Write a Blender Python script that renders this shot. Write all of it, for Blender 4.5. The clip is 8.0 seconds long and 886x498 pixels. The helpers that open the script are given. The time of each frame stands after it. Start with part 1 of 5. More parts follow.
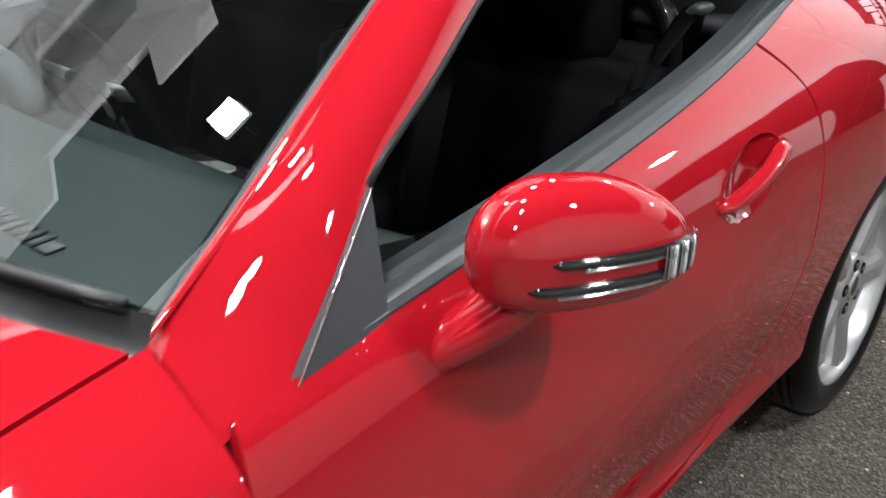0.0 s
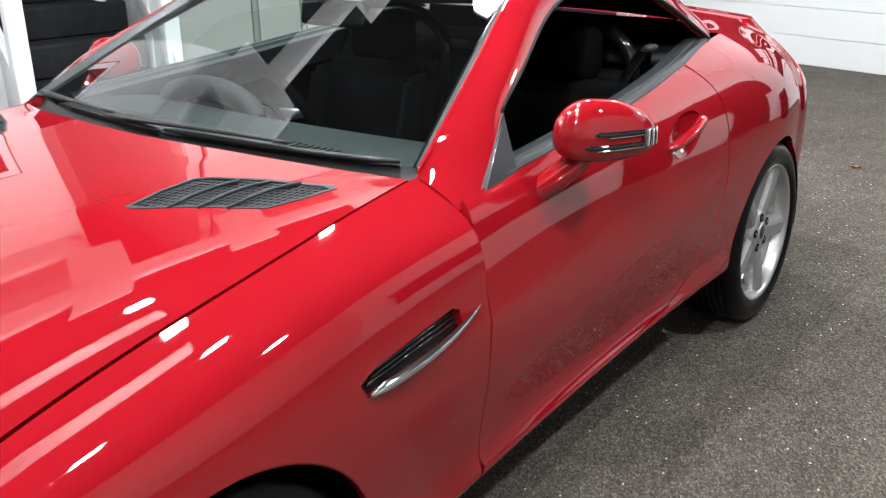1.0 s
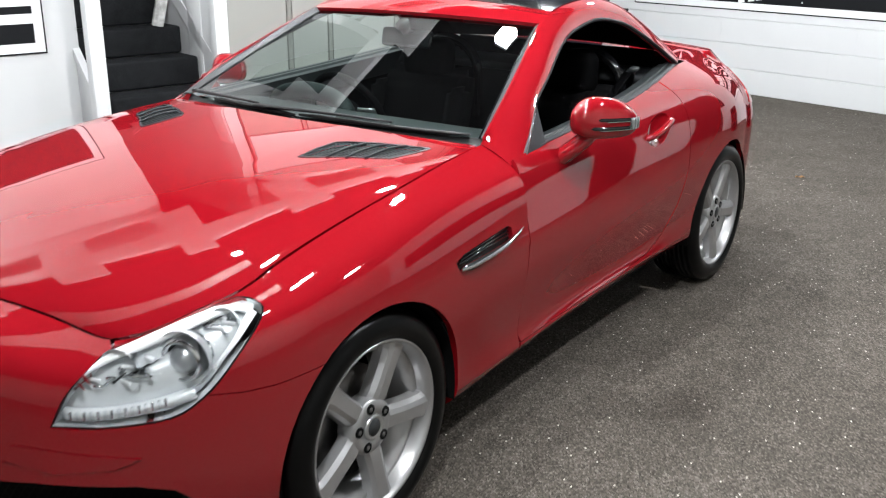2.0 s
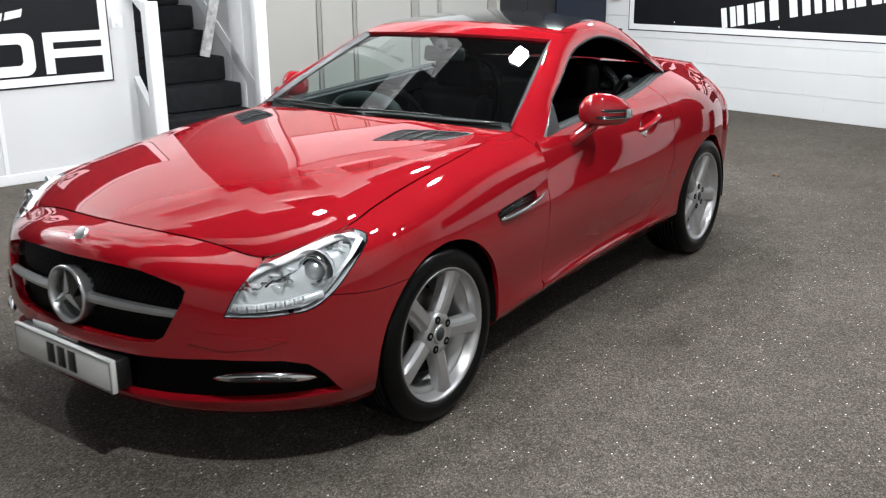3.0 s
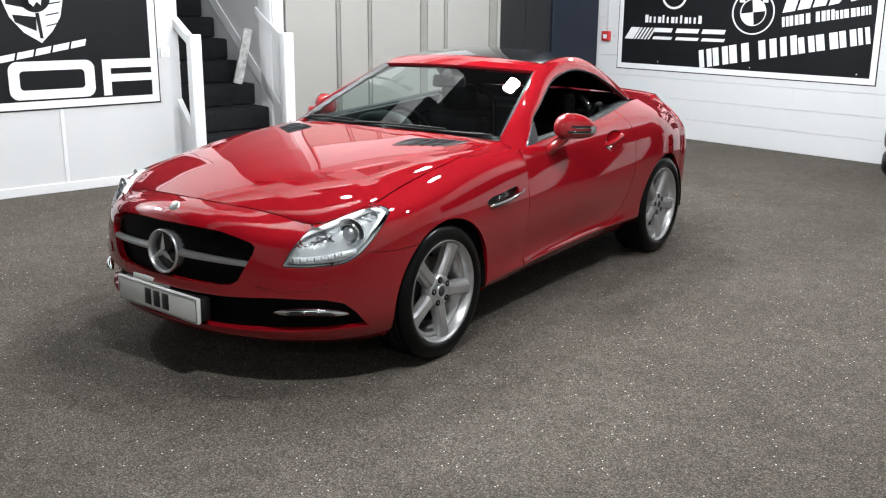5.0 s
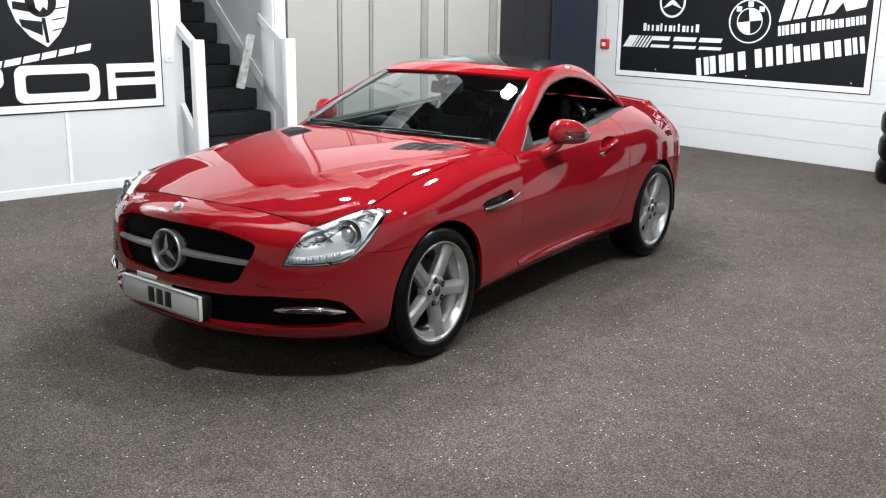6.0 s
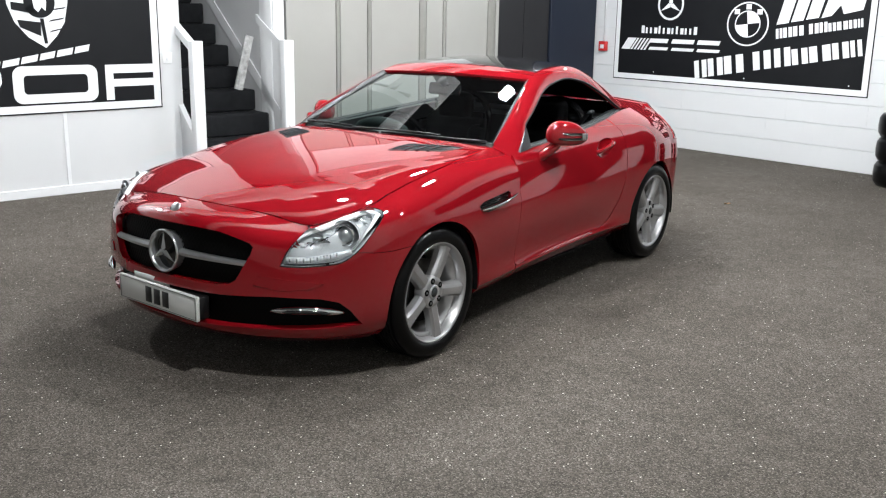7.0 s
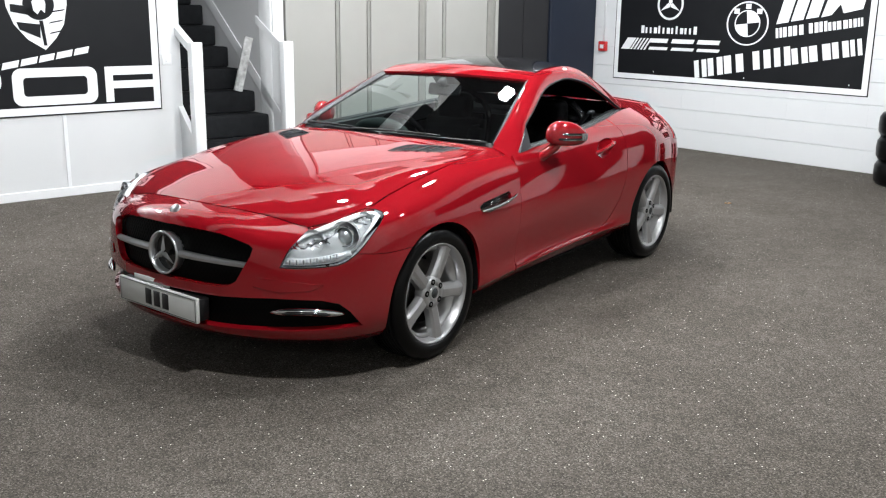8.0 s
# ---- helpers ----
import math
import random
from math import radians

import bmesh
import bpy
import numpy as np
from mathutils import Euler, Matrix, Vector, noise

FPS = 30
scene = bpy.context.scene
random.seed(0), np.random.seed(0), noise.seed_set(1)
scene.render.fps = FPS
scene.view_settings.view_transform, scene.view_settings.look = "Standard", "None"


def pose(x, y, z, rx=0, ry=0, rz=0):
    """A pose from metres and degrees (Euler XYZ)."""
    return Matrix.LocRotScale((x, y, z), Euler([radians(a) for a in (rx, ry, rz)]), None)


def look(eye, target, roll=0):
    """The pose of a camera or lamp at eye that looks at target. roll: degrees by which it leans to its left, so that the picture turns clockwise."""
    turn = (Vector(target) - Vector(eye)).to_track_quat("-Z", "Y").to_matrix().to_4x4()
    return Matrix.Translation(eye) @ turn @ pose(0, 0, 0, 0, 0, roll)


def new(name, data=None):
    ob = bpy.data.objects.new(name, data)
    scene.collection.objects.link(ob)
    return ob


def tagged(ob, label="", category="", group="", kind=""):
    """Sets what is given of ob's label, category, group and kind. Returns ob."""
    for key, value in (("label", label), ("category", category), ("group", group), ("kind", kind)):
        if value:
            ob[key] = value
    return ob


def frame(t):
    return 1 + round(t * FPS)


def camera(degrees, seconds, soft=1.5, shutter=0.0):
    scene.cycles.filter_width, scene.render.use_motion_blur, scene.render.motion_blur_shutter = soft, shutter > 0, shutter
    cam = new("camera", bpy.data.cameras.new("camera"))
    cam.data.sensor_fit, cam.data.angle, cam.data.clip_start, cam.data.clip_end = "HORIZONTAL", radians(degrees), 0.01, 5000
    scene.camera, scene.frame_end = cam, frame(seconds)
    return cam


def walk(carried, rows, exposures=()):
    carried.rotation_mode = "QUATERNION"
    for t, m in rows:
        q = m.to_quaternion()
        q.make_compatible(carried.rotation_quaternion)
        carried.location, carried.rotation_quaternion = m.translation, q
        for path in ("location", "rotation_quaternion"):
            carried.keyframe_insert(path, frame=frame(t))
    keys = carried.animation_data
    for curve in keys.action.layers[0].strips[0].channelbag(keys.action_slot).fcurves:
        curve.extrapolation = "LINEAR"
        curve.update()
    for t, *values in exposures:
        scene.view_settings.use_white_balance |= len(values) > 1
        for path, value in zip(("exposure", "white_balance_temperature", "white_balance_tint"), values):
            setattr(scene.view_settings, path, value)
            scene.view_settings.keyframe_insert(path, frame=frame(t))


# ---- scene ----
cam = camera(49.5, 8.0, soft=1.2, shutter=0.3)
PATH = [
    (0, (1.3785, 0.3381, 1.3848), (0.2336, 1.7087, 0.4845), 0.16),
    (0.5, (1.6473, -0.1517, 1.4469), (0.5064, 1.2758, 0.6341), 1.45),
    (1, (1.8589, -0.7254, 1.4584), (0.7336, 0.7689, 0.7508), -1.15),
    (1.5, (2.0517, -1.1840, 1.5015), (0.9396, 0.3406, 0.8392), 0.25),
    (1.7, (2.1437, -1.3981, 1.5322), (1.0411, 0.1371, 0.8785), 0.57),
    (2.8, (2.6180, -2.3544, 1.5665), (1.5090, -0.8016, 0.9673), -0.59),
    (3, (2.6835, -2.5269, 1.5631), (1.5705, -0.9682, 0.9872), -0.63),
    (3.5, (2.8417, -2.8832, 1.5938), (1.7252, -1.3213, 1.0334), -0.47),
    (4, (3.0355, -3.1046, 1.5941), (1.9153, -1.5355, 1.0620), -0.04),
    (5.5, (3.3683, -3.4664, 1.6122), (2.2385, -1.8936, 1.1126), 0.58),
    (6, (3.3937, -3.4799, 1.6135), (2.2626, -1.9055, 1.1217), 0.80),
    (6.5, (3.3970, -3.4877, 1.6107), (2.2669, -1.9116, 1.1225), 1.03),
    (7, (3.4014, -3.4823, 1.6094), (2.2724, -1.9050, 1.1220), 0.95),
    (7.5, (3.4034, -3.4754, 1.6092), (2.2745, -1.8977, 1.1230), 0.89),
    (8, (3.3991, -3.4760, 1.6083), (2.2690, -1.8991, 1.1223), 0.74),
]
walk(cam, [(t, look(eye, target, roll)) for t, eye, target, roll in PATH], exposures=[(0, .4), (0.5, .27), (1, .25), (2, .12), (3, 0), (8, 0)])
# world, lights and exposure
world = bpy.data.worlds.new("world")
scene.world = world
world.use_nodes = True
world.node_tree.nodes["Background"].inputs[0].default_value = (0.9, 0.95, 1.0, 1)
world.node_tree.nodes["Background"].inputs[1].default_value = 0.05

TH = -0.227                                  # the room is turned against the car
ROOM = Matrix.Rotation(TH, 4, "Z")
WALL_U, WALL_V, CEIL = -4.142, 7.217, 4.8
LAMP_Z, LAMP_GLOW = 3.10, 1240.0
SOFFIT = 3.55
EAST, SOUTH = 5.4, -7.5


# ---- materials
def mat(name, base, rough=0.5, metal=0.0, coat=0.0, spec=0.5, second=None, scale=20.0, blend=0.5, bump=0.0, bump_scale=200.0, rough_var=0.0, coat_rough=0.03, coat_ior=1.5):
    """A principled material with a two-scale colour variation and a fine bump."""
    m = bpy.data.materials.new(name)
    m.use_nodes = True
    n, l = m.node_tree.nodes, m.node_tree.links
    p = n["Principled BSDF"]
    p.inputs["Base Color"].default_value = (*base, 1)
    p.inputs["Roughness"].default_value = rough
    p.inputs["Metallic"].default_value = metal
    p.inputs["Coat Weight"].default_value = coat
    p.inputs["Coat Roughness"].default_value = coat_rough
    p.inputs["Coat IOR"].default_value = coat_ior
    p.inputs["Specular IOR Level"].default_value = spec
    tc = n.new("ShaderNodeTexCoord")
    if second:
        a, b = n.new("ShaderNodeTexNoise"), n.new("ShaderNodeTexNoise")
        a.inputs["Scale"].default_value, a.inputs["Detail"].default_value = scale, 6
        b.inputs["Scale"].default_value, b.inputs["Detail"].default_value = scale * 0.12, 4
        mul = n.new("ShaderNodeMath")
        mul.operation = "MULTIPLY_ADD"
        mul.inputs[1].default_value, mul.inputs[2].default_value = 0.6, 0.0
        add = n.new("ShaderNodeMath")
        add.operation = "MULTIPLY_ADD"
        add.inputs[1].default_value = 0.4
        ramp = n.new("ShaderNodeValToRGB")
        ramp.color_ramp.elements[0].position, ramp.color_ramp.elements[1].position = 0.5 - blend / 2, 0.5 + blend / 2
        ramp.color_ramp.elements[0].color, ramp.color_ramp.elements[1].color = (*base, 1), (*second, 1)
        l.new(tc.outputs["Object"], a.inputs["Vector"])
        l.new(tc.outputs["Object"], b.inputs["Vector"])
        l.new(a.outputs["Fac"], mul.inputs[0])
        l.new(b.outputs["Fac"], add.inputs[0])
        l.new(mul.outputs[0], add.inputs[2])
        l.new(add.outputs[0], ramp.inputs[0])
        l.new(ramp.outputs[0], p.inputs["Base Color"])
    if rough_var:
        r, mr = n.new("ShaderNodeTexNoise"), n.new("ShaderNodeMapRange")
        r.inputs["Scale"].default_value, r.inputs["Detail"].default_value = scale * 0.4, 5
        mr.inputs["To Min"].default_value, mr.inputs["To Max"].default_value = max(0.0, rough - rough_var), rough + rough_var
        l.new(tc.outputs["Object"], r.inputs["Vector"])
        l.new(r.outputs["Fac"], mr.inputs["Value"])
        l.new(mr.outputs[0], p.inputs["Roughness"])
    if bump:
        t, bp = n.new("ShaderNodeTexNoise"), n.new("ShaderNodeBump")
        t.inputs["Scale"].default_value, t.inputs["Detail"].default_value = bump_scale, 4
        bp.inputs["Strength"].default_value, bp.inputs["Distance"].default_value = bump, 0.01
        l.new(tc.outputs["Object"], t.inputs["Vector"])
        l.new(t.outputs["Fac"], bp.inputs["Height"])
        l.new(bp.outputs[0], p.inputs["Normal"])
    return m


def glow(name, colour, strength):
    m = bpy.data.materials.new(name)
    m.use_nodes = True
    p = m.node_tree.nodes["Principled BSDF"]
    p.inputs["Base Color"].default_value = (*colour, 1)
    p.inputs["Emission Color"].default_value = (*colour, 1)
    p.inputs["Emission Strength"].default_value = strength
    return m


def glass(name, colour, rough=0.0, ior=1.52):
    """Thin glass: a clear sheet with a mirror sheen."""
    m = bpy.data.materials.new(name)
    m.use_nodes = True
    n, l = m.node_tree.nodes, m.node_tree.links
    n.remove(n["Principled BSDF"])
    t, g, f, x = n.new("ShaderNodeBsdfTransparent"), n.new("ShaderNodeBsdfGlossy"), n.new("ShaderNodeFresnel"), n.new("ShaderNodeMixShader")
    t.inputs[0].default_value = (*colour, 1)
    g.inputs["Roughness"].default_value = rough
    f.inputs["IOR"].default_value = ior
    l.new(f.outputs[0], x.inputs[0])
    l.new(t.outputs[0], x.inputs[1])
    l.new(g.outputs[0], x.inputs[2])
    l.new(x.outputs[0], n["Material Output"].inputs[0])
    return m


RED = mat("red_paint", (0.235, 0.0040, 0.0086), 0.5, 0.0, coat=1.0, spec=0.0, second=(0.222, 0.0037, 0.0080), scale=3, coat_rough=0.02, coat_ior=1.74)
BLACK_PLASTIC = mat("black_plastic", (0.006, 0.006, 0.0065), 0.42, spec=0.3, second=(0.010, 0.010, 0.011), scale=60, bump=0.05, bump_scale=900)
GREY_PLASTIC = mat("grey_plastic", (0.014, 0.0155, 0.0175), 0.6, spec=0.25, second=(0.019, 0.0205, 0.0225), scale=80, bump=0.06, bump_scale=900)
GREY_TRIM = mat("grey_trim", (0.024, 0.028, 0.030), 0.4, 0.1, second=(0.034, 0.038, 0.04), scale=40)
VENT_GREY = mat("slate_grey_plastic", (0.014, 0.017, 0.02), 0.5, spec=0.2, second=(0.02, 0.023, 0.027), scale=60)
MESH_BLACK = mat("grille_black", (0.002, 0.002, 0.0023), 0.5, spec=0.1, second=(0.0035, 0.0035, 0.0035), scale=40)
GLOSS_BLACK = mat("gloss_black", (0.006, 0.006, 0.007), 0.08, coat=0.6, second=(0.009, 0.009, 0.01), scale=10)
UNDER = mat("underbody_black", (0.003, 0.003, 0.003), 0.8, spec=0.1, second=(0.005, 0.005, 0.005), scale=15)
RUBBER = mat("rubber", (0.0016, 0.0016, 0.0018), 0.28, spec=0.16, second=(0.0035, 0.0035, 0.0035), scale=40, bump=0.05, bump_scale=300)
ALLOY = mat("alloy_silver", (0.47, 0.47, 0.475), 0.34, 0.75, second=(0.42, 0.42, 0.425), scale=25, rough_var=0.06)
SEAL_GREY = mat("seal_grey", (0.030, 0.034, 0.037), 0.4, spec=0.4, second=(0.042, 0.046, 0.05), scale=30)
CHROME = mat("chrome", (0.82, 0.83, 0.85), 0.08, 1.0, second=(0.75, 0.76, 0.78), scale=12)
SATIN = mat("satin_silver", (0.6, 0.61, 0.62), 0.3, 0.9, second=(0.54, 0.55, 0.56), scale=30)
STEEL = mat("brake_steel", (0.25, 0.25, 0.26), 0.4, 0.9, second=(0.15, 0.14, 0.13), scale=30)
SCREEN = glass("tinted_glass", (0.74, 0.86, 0.84), ior=1.95)
CLEAR = glass("clear_lens", (0.93, 0.95, 0.96))
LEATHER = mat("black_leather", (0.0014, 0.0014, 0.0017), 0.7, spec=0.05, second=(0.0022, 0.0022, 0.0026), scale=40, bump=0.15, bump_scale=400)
DASH = mat("dashboard_vinyl", (0.0075, 0.0125, 0.0122), 0.6, spec=0.2, second=(0.011, 0.017, 0.0166), scale=50, bump=0.1, bump_scale=500)
PLATE = mat("plate_white", (0.78, 0.79, 0.77), 0.35, second=(0.72, 0.73, 0.71), scale=12)
INK = mat("ink_black", (0.012, 0.012, 0.013), 0.4, second=(0.018, 0.018, 0.019), scale=30)
WHITE_WALL = mat("white_wall_paint", (0.67, 0.68, 0.69), 0.55, second=(0.62, 0.635, 0.65), scale=2.5, bump=0.12, bump_scale=60)
WHITE_BOARD = mat("white_board", (0.66, 0.665, 0.67), 0.4, second=(0.61, 0.62, 0.63), scale=2, bump=0.03, bump_scale=80)
SOFFIT_WHITE = mat("soffit_white", (0.86, 0.865, 0.87), 0.6, second=(0.81, 0.815, 0.82), scale=3, bump=0.03, bump_scale=60)
WHITE_GLOSS = mat("white_gloss_paint", (0.8, 0.81, 0.82), 0.3, second=(0.74, 0.75, 0.76), scale=5, bump=0.04, bump_scale=50)
BEIGE = mat("beige_panel", (0.33, 0.325, 0.305), 0.5, second=(0.30, 0.295, 0.275), scale=3, bump=0.03, bump_scale=80)
GREY_STRIP = mat("grey_strip", (0.25, 0.245, 0.225), 0.5, second=(0.19, 0.185, 0.17), scale=12)
NAVY = mat("navy_panel", (0.011, 0.015, 0.027), 0.5, spec=0.25, second=(0.015, 0.02, 0.033), scale=3)
DARK = mat("dark_opening", (0.006, 0.006, 0.008), 0.7, second=(0.01, 0.01, 0.012), scale=3)
STAIR_CARPET = mat("charcoal_carpet", (0.008, 0.0085, 0.0095), 0.95, second=(0.02, 0.021, 0.023), scale=120, blend=0.4, bump=0.6, bump_scale=350, spec=0.1)
SIGN_BLACK = mat("sign_black", (0.005, 0.0055, 0.007), 0.55, spec=0.15, second=(0.009, 0.0095, 0.011), scale=4)
SIGN_WHITE = mat("sign_white", (0.8, 0.81, 0.83), 0.4, second=(0.75, 0.76, 0.78), scale=6)
ALARM_RED = mat("alarm_red", (0.5, 0.02, 0.02), 0.4, second=(0.44, 0.02, 0.02), scale=20)
CEILING = mat("ceiling_dark", (0.014, 0.014, 0.016), 0.8, second=(0.02, 0.02, 0.022), scale=3)
REFLECTOR = mat("lamp_silver", (0.78, 0.80, 0.81), 0.24, 0.4, second=(0.66, 0.69, 0.70), scale=30)
BROW = mat("lamp_brow", (0.84, 0.85, 0.86), 0.2, 0.1, second=(0.78, 0.79, 0.80), scale=20)


def floor_material():
    """Dark grey-brown flecked carpet: short pile, trodden patches and bright crumbs."""
    m = mat("flecked_carpet", (0.05, 0.045, 0.04), 0.9, spec=0.15)
    n, l = m.node_tree.nodes, m.node_tree.links
    p = n["Principled BSDF"]
    tc = n.new("ShaderNodeTexCoord")

    def noise_at(scale, detail=4, rough=0.6):
        t = n.new("ShaderNodeTexNoise")
        t.inputs["Scale"].default_value, t.inputs["Detail"].default_value, t.inputs["Roughness"].default_value = scale, detail, rough
        l.new(tc.outputs["Object"], t.inputs["Vector"])
        return t

    def ramp_of(src, stops):
        r = n.new("ShaderNodeValToRGB")
        while len(r.color_ramp.elements) < len(stops):
            r.color_ramp.elements.new(0.5)
        for e, (at, c) in zip(r.color_ramp.elements, stops):
            e.position, e.color = at, (*c, 1)
        l.new(src, r.inputs[0])
        return r
    grit = n.new("ShaderNodeTexVoronoi")
    grit.voronoi_dimensions = "2D"
    grit.inputs["Scale"].default_value = 215
    l.new(tc.outputs["Object"], grit.inputs["Vector"])
    one = n.new("ShaderNodeSeparateColor")
    l.new(grit.outputs["Color"], one.inputs[0])
    grain = ramp_of(one.outputs[0], [(0.0, (0.038, 0.033, 0.028)), (0.22, (0.064, 0.056, 0.048)), (0.5, (0.090, 0.079, 0.069)), (0.85, (0.130, 0.116, 0.102)), (1.0, (0.23, 0.212, 0.19))])
    patch = ramp_of(noise_at(0.9, 6, 0.62).outputs["Fac"], [(0.3, (0.76, 0.745, 0.72)), (0.7, (1.11, 1.10, 1.09))])
    mid = ramp_of(noise_at(9, 5, 0.6).outputs["Fac"], [(0.3, (0.85, 0.85, 0.85)), (0.7, (1.12, 1.12, 1.12))])
    mix = n.new("ShaderNodeMix")
    mix.data_type, mix.blend_type = "RGBA", "MULTIPLY"
    mix.inputs[0].default_value = 1
    mix2 = n.new("ShaderNodeMix")
    mix2.data_type, mix2.blend_type = "RGBA", "MULTIPLY"
    mix2.inputs[0].default_value = 1
    l.new(grain.outputs[0], mix.inputs["A"])
    l.new(patch.outputs[0], mix.inputs["B"])
    l.new(mix.outputs["Result"], mix2.inputs["A"])
    l.new(mid.outputs[0], mix2.inputs["B"])
    # crumbs
    v = n.new("ShaderNodeTexVoronoi")
    v.voronoi_dimensions = "2D"
    v.inputs["Scale"].default_value = 26
    l.new(tc.outputs["Object"], v.inputs["Vector"])
    dot = n.new("ShaderNodeMath")
    dot.operation = "LESS_THAN"
    dot.inputs[1].default_value = 0.075
    l.new(v.outputs["Distance"], dot.inputs[0])
    pick = n.new("ShaderNodeSeparateColor")
    l.new(v.outputs["Color"], pick.inputs[0])
    few = n.new("ShaderNodeMath")
    few.operation = "GREATER_THAN"
    few.inputs[1].default_value = 0.92
    l.new(pick.outputs[0], few.inputs[0])
    both = n.new("ShaderNodeMath")
    both.operation = "MULTIPLY"
    l.new(dot.outputs[0], both.inputs[0])
    l.new(few.outputs[0], both.inputs[1])
    mix3 = n.new("ShaderNodeMix")
    mix3.data_type = "RGBA"
    mix3.inputs["B"].default_value = (0.8, 0.75, 0.66, 1)
    l.new(both.outputs[0], mix3.inputs[0])
    l.new(mix2.outputs["Result"], mix3.inputs["A"])
    l.new(mix3.outputs["Result"], p.inputs["Base Color"])
    bp = n.new("ShaderNodeBump")
    bp.inputs["Strength"].default_value, bp.inputs["Distance"].default_value = 0.15, 0.002
    l.new(one.outputs[1], bp.inputs["Height"])
    l.new(bp.outputs[0], p.inputs["Normal"])
    return m


CARPET = floor_material()


# ---- building helpers
def link(name, bm, material, parent=None, label="", smooth=True):
    me = bpy.data.meshes.new(name)
    bm.normal_update()
    for f in bm.faces:
        f.smooth = smooth
    bm.to_mesh(me)
    bm.free()
    me.materials.append(material)
    ob = new(name, me)
    if parent:
        ob.parent = parent
    if label:
        ob["label"] = label
    return ob


def part(name, bm, material, parent, label="", smooth=True):
    """One mesh object under a thing or under a part."""
    return link(name, bm, material, parent, label, smooth)


def thing(name, label, category, group="", kind=""):
    return tagged(new(name), label, category, group, kind)


def box(x0, x1, y0, y1, z0, z1, bevel=0.0, seg=2, bm=None):
    bm = bm or bmesh.new()
    m = Matrix.Translation(((x0 + x1) / 2, (y0 + y1) / 2, (z0 + z1) / 2)) @ Matrix.Diagonal((x1 - x0, y1 - y0, z1 - z0, 1))
    got = bmesh.ops.create_cube(bm, size=1, matrix=m)
    if bevel:
        vs = set(got["verts"])
        bmesh.ops.bevel(bm, geom=[e for e in bm.edges if e.verts[0] in vs], offset=bevel, segments=seg, affect="EDGES", profile=0.5)
    return bm


def sweep(points, radius, sides=8, bm=None, flat=1.0, up=(0, 0, 1), closed=False):
    """A tube along points; radius a number or one a point; flat squashes it along up."""
    bm = bm or bmesh.new()
    pts = [Vector(p) for p in points]
    n = len(pts)
    rad = radius if isinstance(radius, (list, tuple)) else [radius] * n
    rings = []
    for i, p in enumerate(pts):
        a, b = (pts[i - 1], pts[(i + 1) % n]) if closed else (pts[max(0, i - 1)], pts[min(n - 1, i + 1)])
        d = (b - a).normalized()
        side = d.cross(Vector(up))
        side = side.normalized() if side.length > 1e-6 else Vector((1, 0, 0))
        top = side.cross(d).normalized()
        rings.append([bm.verts.new(p + rad[i] * (math.cos(2 * math.pi * k / sides) * side + flat * math.sin(2 * math.pi * k / sides) * top)) for k in range(sides)])
    for i in range(n if closed else n - 1):
        r, q = rings[i], rings[(i + 1) % n]
        for k in range(sides):
            bm.faces.new((r[k], r[(k + 1) % sides], q[(k + 1) % sides], q[k]))
    if not closed:
        bm.faces.new(rings[0])
        bm.faces.new(rings[-1][::-1])
    bmesh.ops.recalc_face_normals(bm, faces=bm.faces)
    return bm


def lathe(profile, steps=48, axis="x", bm=None, at=(0, 0, 0)):
    """Turns (distance along the axis, radius) round the x axis."""
    bm = bm or bmesh.new()
    rings = []
    for a, r in profile:
        rings.append([bm.verts.new((at[0] + a, at[1] + r * math.cos(2 * math.pi * k / steps), at[2] + r * math.sin(2 * math.pi * k / steps))) for k in range(steps)])
    for q, w in zip(rings, rings[1:]):
        for k in range(steps):
            bm.faces.new((q[k], q[(k + 1) % steps], w[(k + 1) % steps], w[k]))
    bmesh.ops.recalc_face_normals(bm, faces=bm.faces)
    return bm


def prism(outline, depth, axis="z", base=0.0, bm=None):
    """A flat outline given as (a, b) pairs, with a thickness along the third axis."""
    bm = bm or bmesh.new()

    def place(a, b, c):
        return {"z": (a, b, c), "x": (c, a, b), "y": (a, c, b)}[axis]
    lo = [bm.verts.new(place(a, b, base)) for a, b in outline]
    hi = [bm.verts.new(place(a, b, base + depth)) for a, b in outline]
    new_faces = [bm.faces.new(lo), bm.faces.new(hi[::-1])]
    n = len(lo)
    for k in range(n):
        new_faces.append(bm.faces.new((lo[k], lo[(k + 1) % n], hi[(k + 1) % n], hi[k])))
    bmesh.ops.recalc_face_normals(bm, faces=new_faces)
    return bm


def flat_grid(a0, a1, na, b0, b1, nb):
    """A flat grid in two parameters, to be cut and then laid on a surface."""
    bm = bmesh.new()
    v = [[bm.verts.new((a0 + (a1 - a0) * i / na, b0 + (b1 - b0) * j / nb, 0)) for j in range(nb + 1)] for i in range(na + 1)]
    for i in range(na):
        for j in range(nb):
            bm.faces.new((v[i][j], v[i + 1][j], v[i + 1][j + 1], v[i][j + 1]))
    return bm


def inside(poly, x, y):
    odd = False
    for (x0, y0), (x1, y1) in zip(poly, poly[1:] + poly[:1]):
        if (y0 > y) != (y1 > y) and x < (x1 - x0) * (y - y0) / (y1 - y0) + x0:
            odd = not odd
    return odd


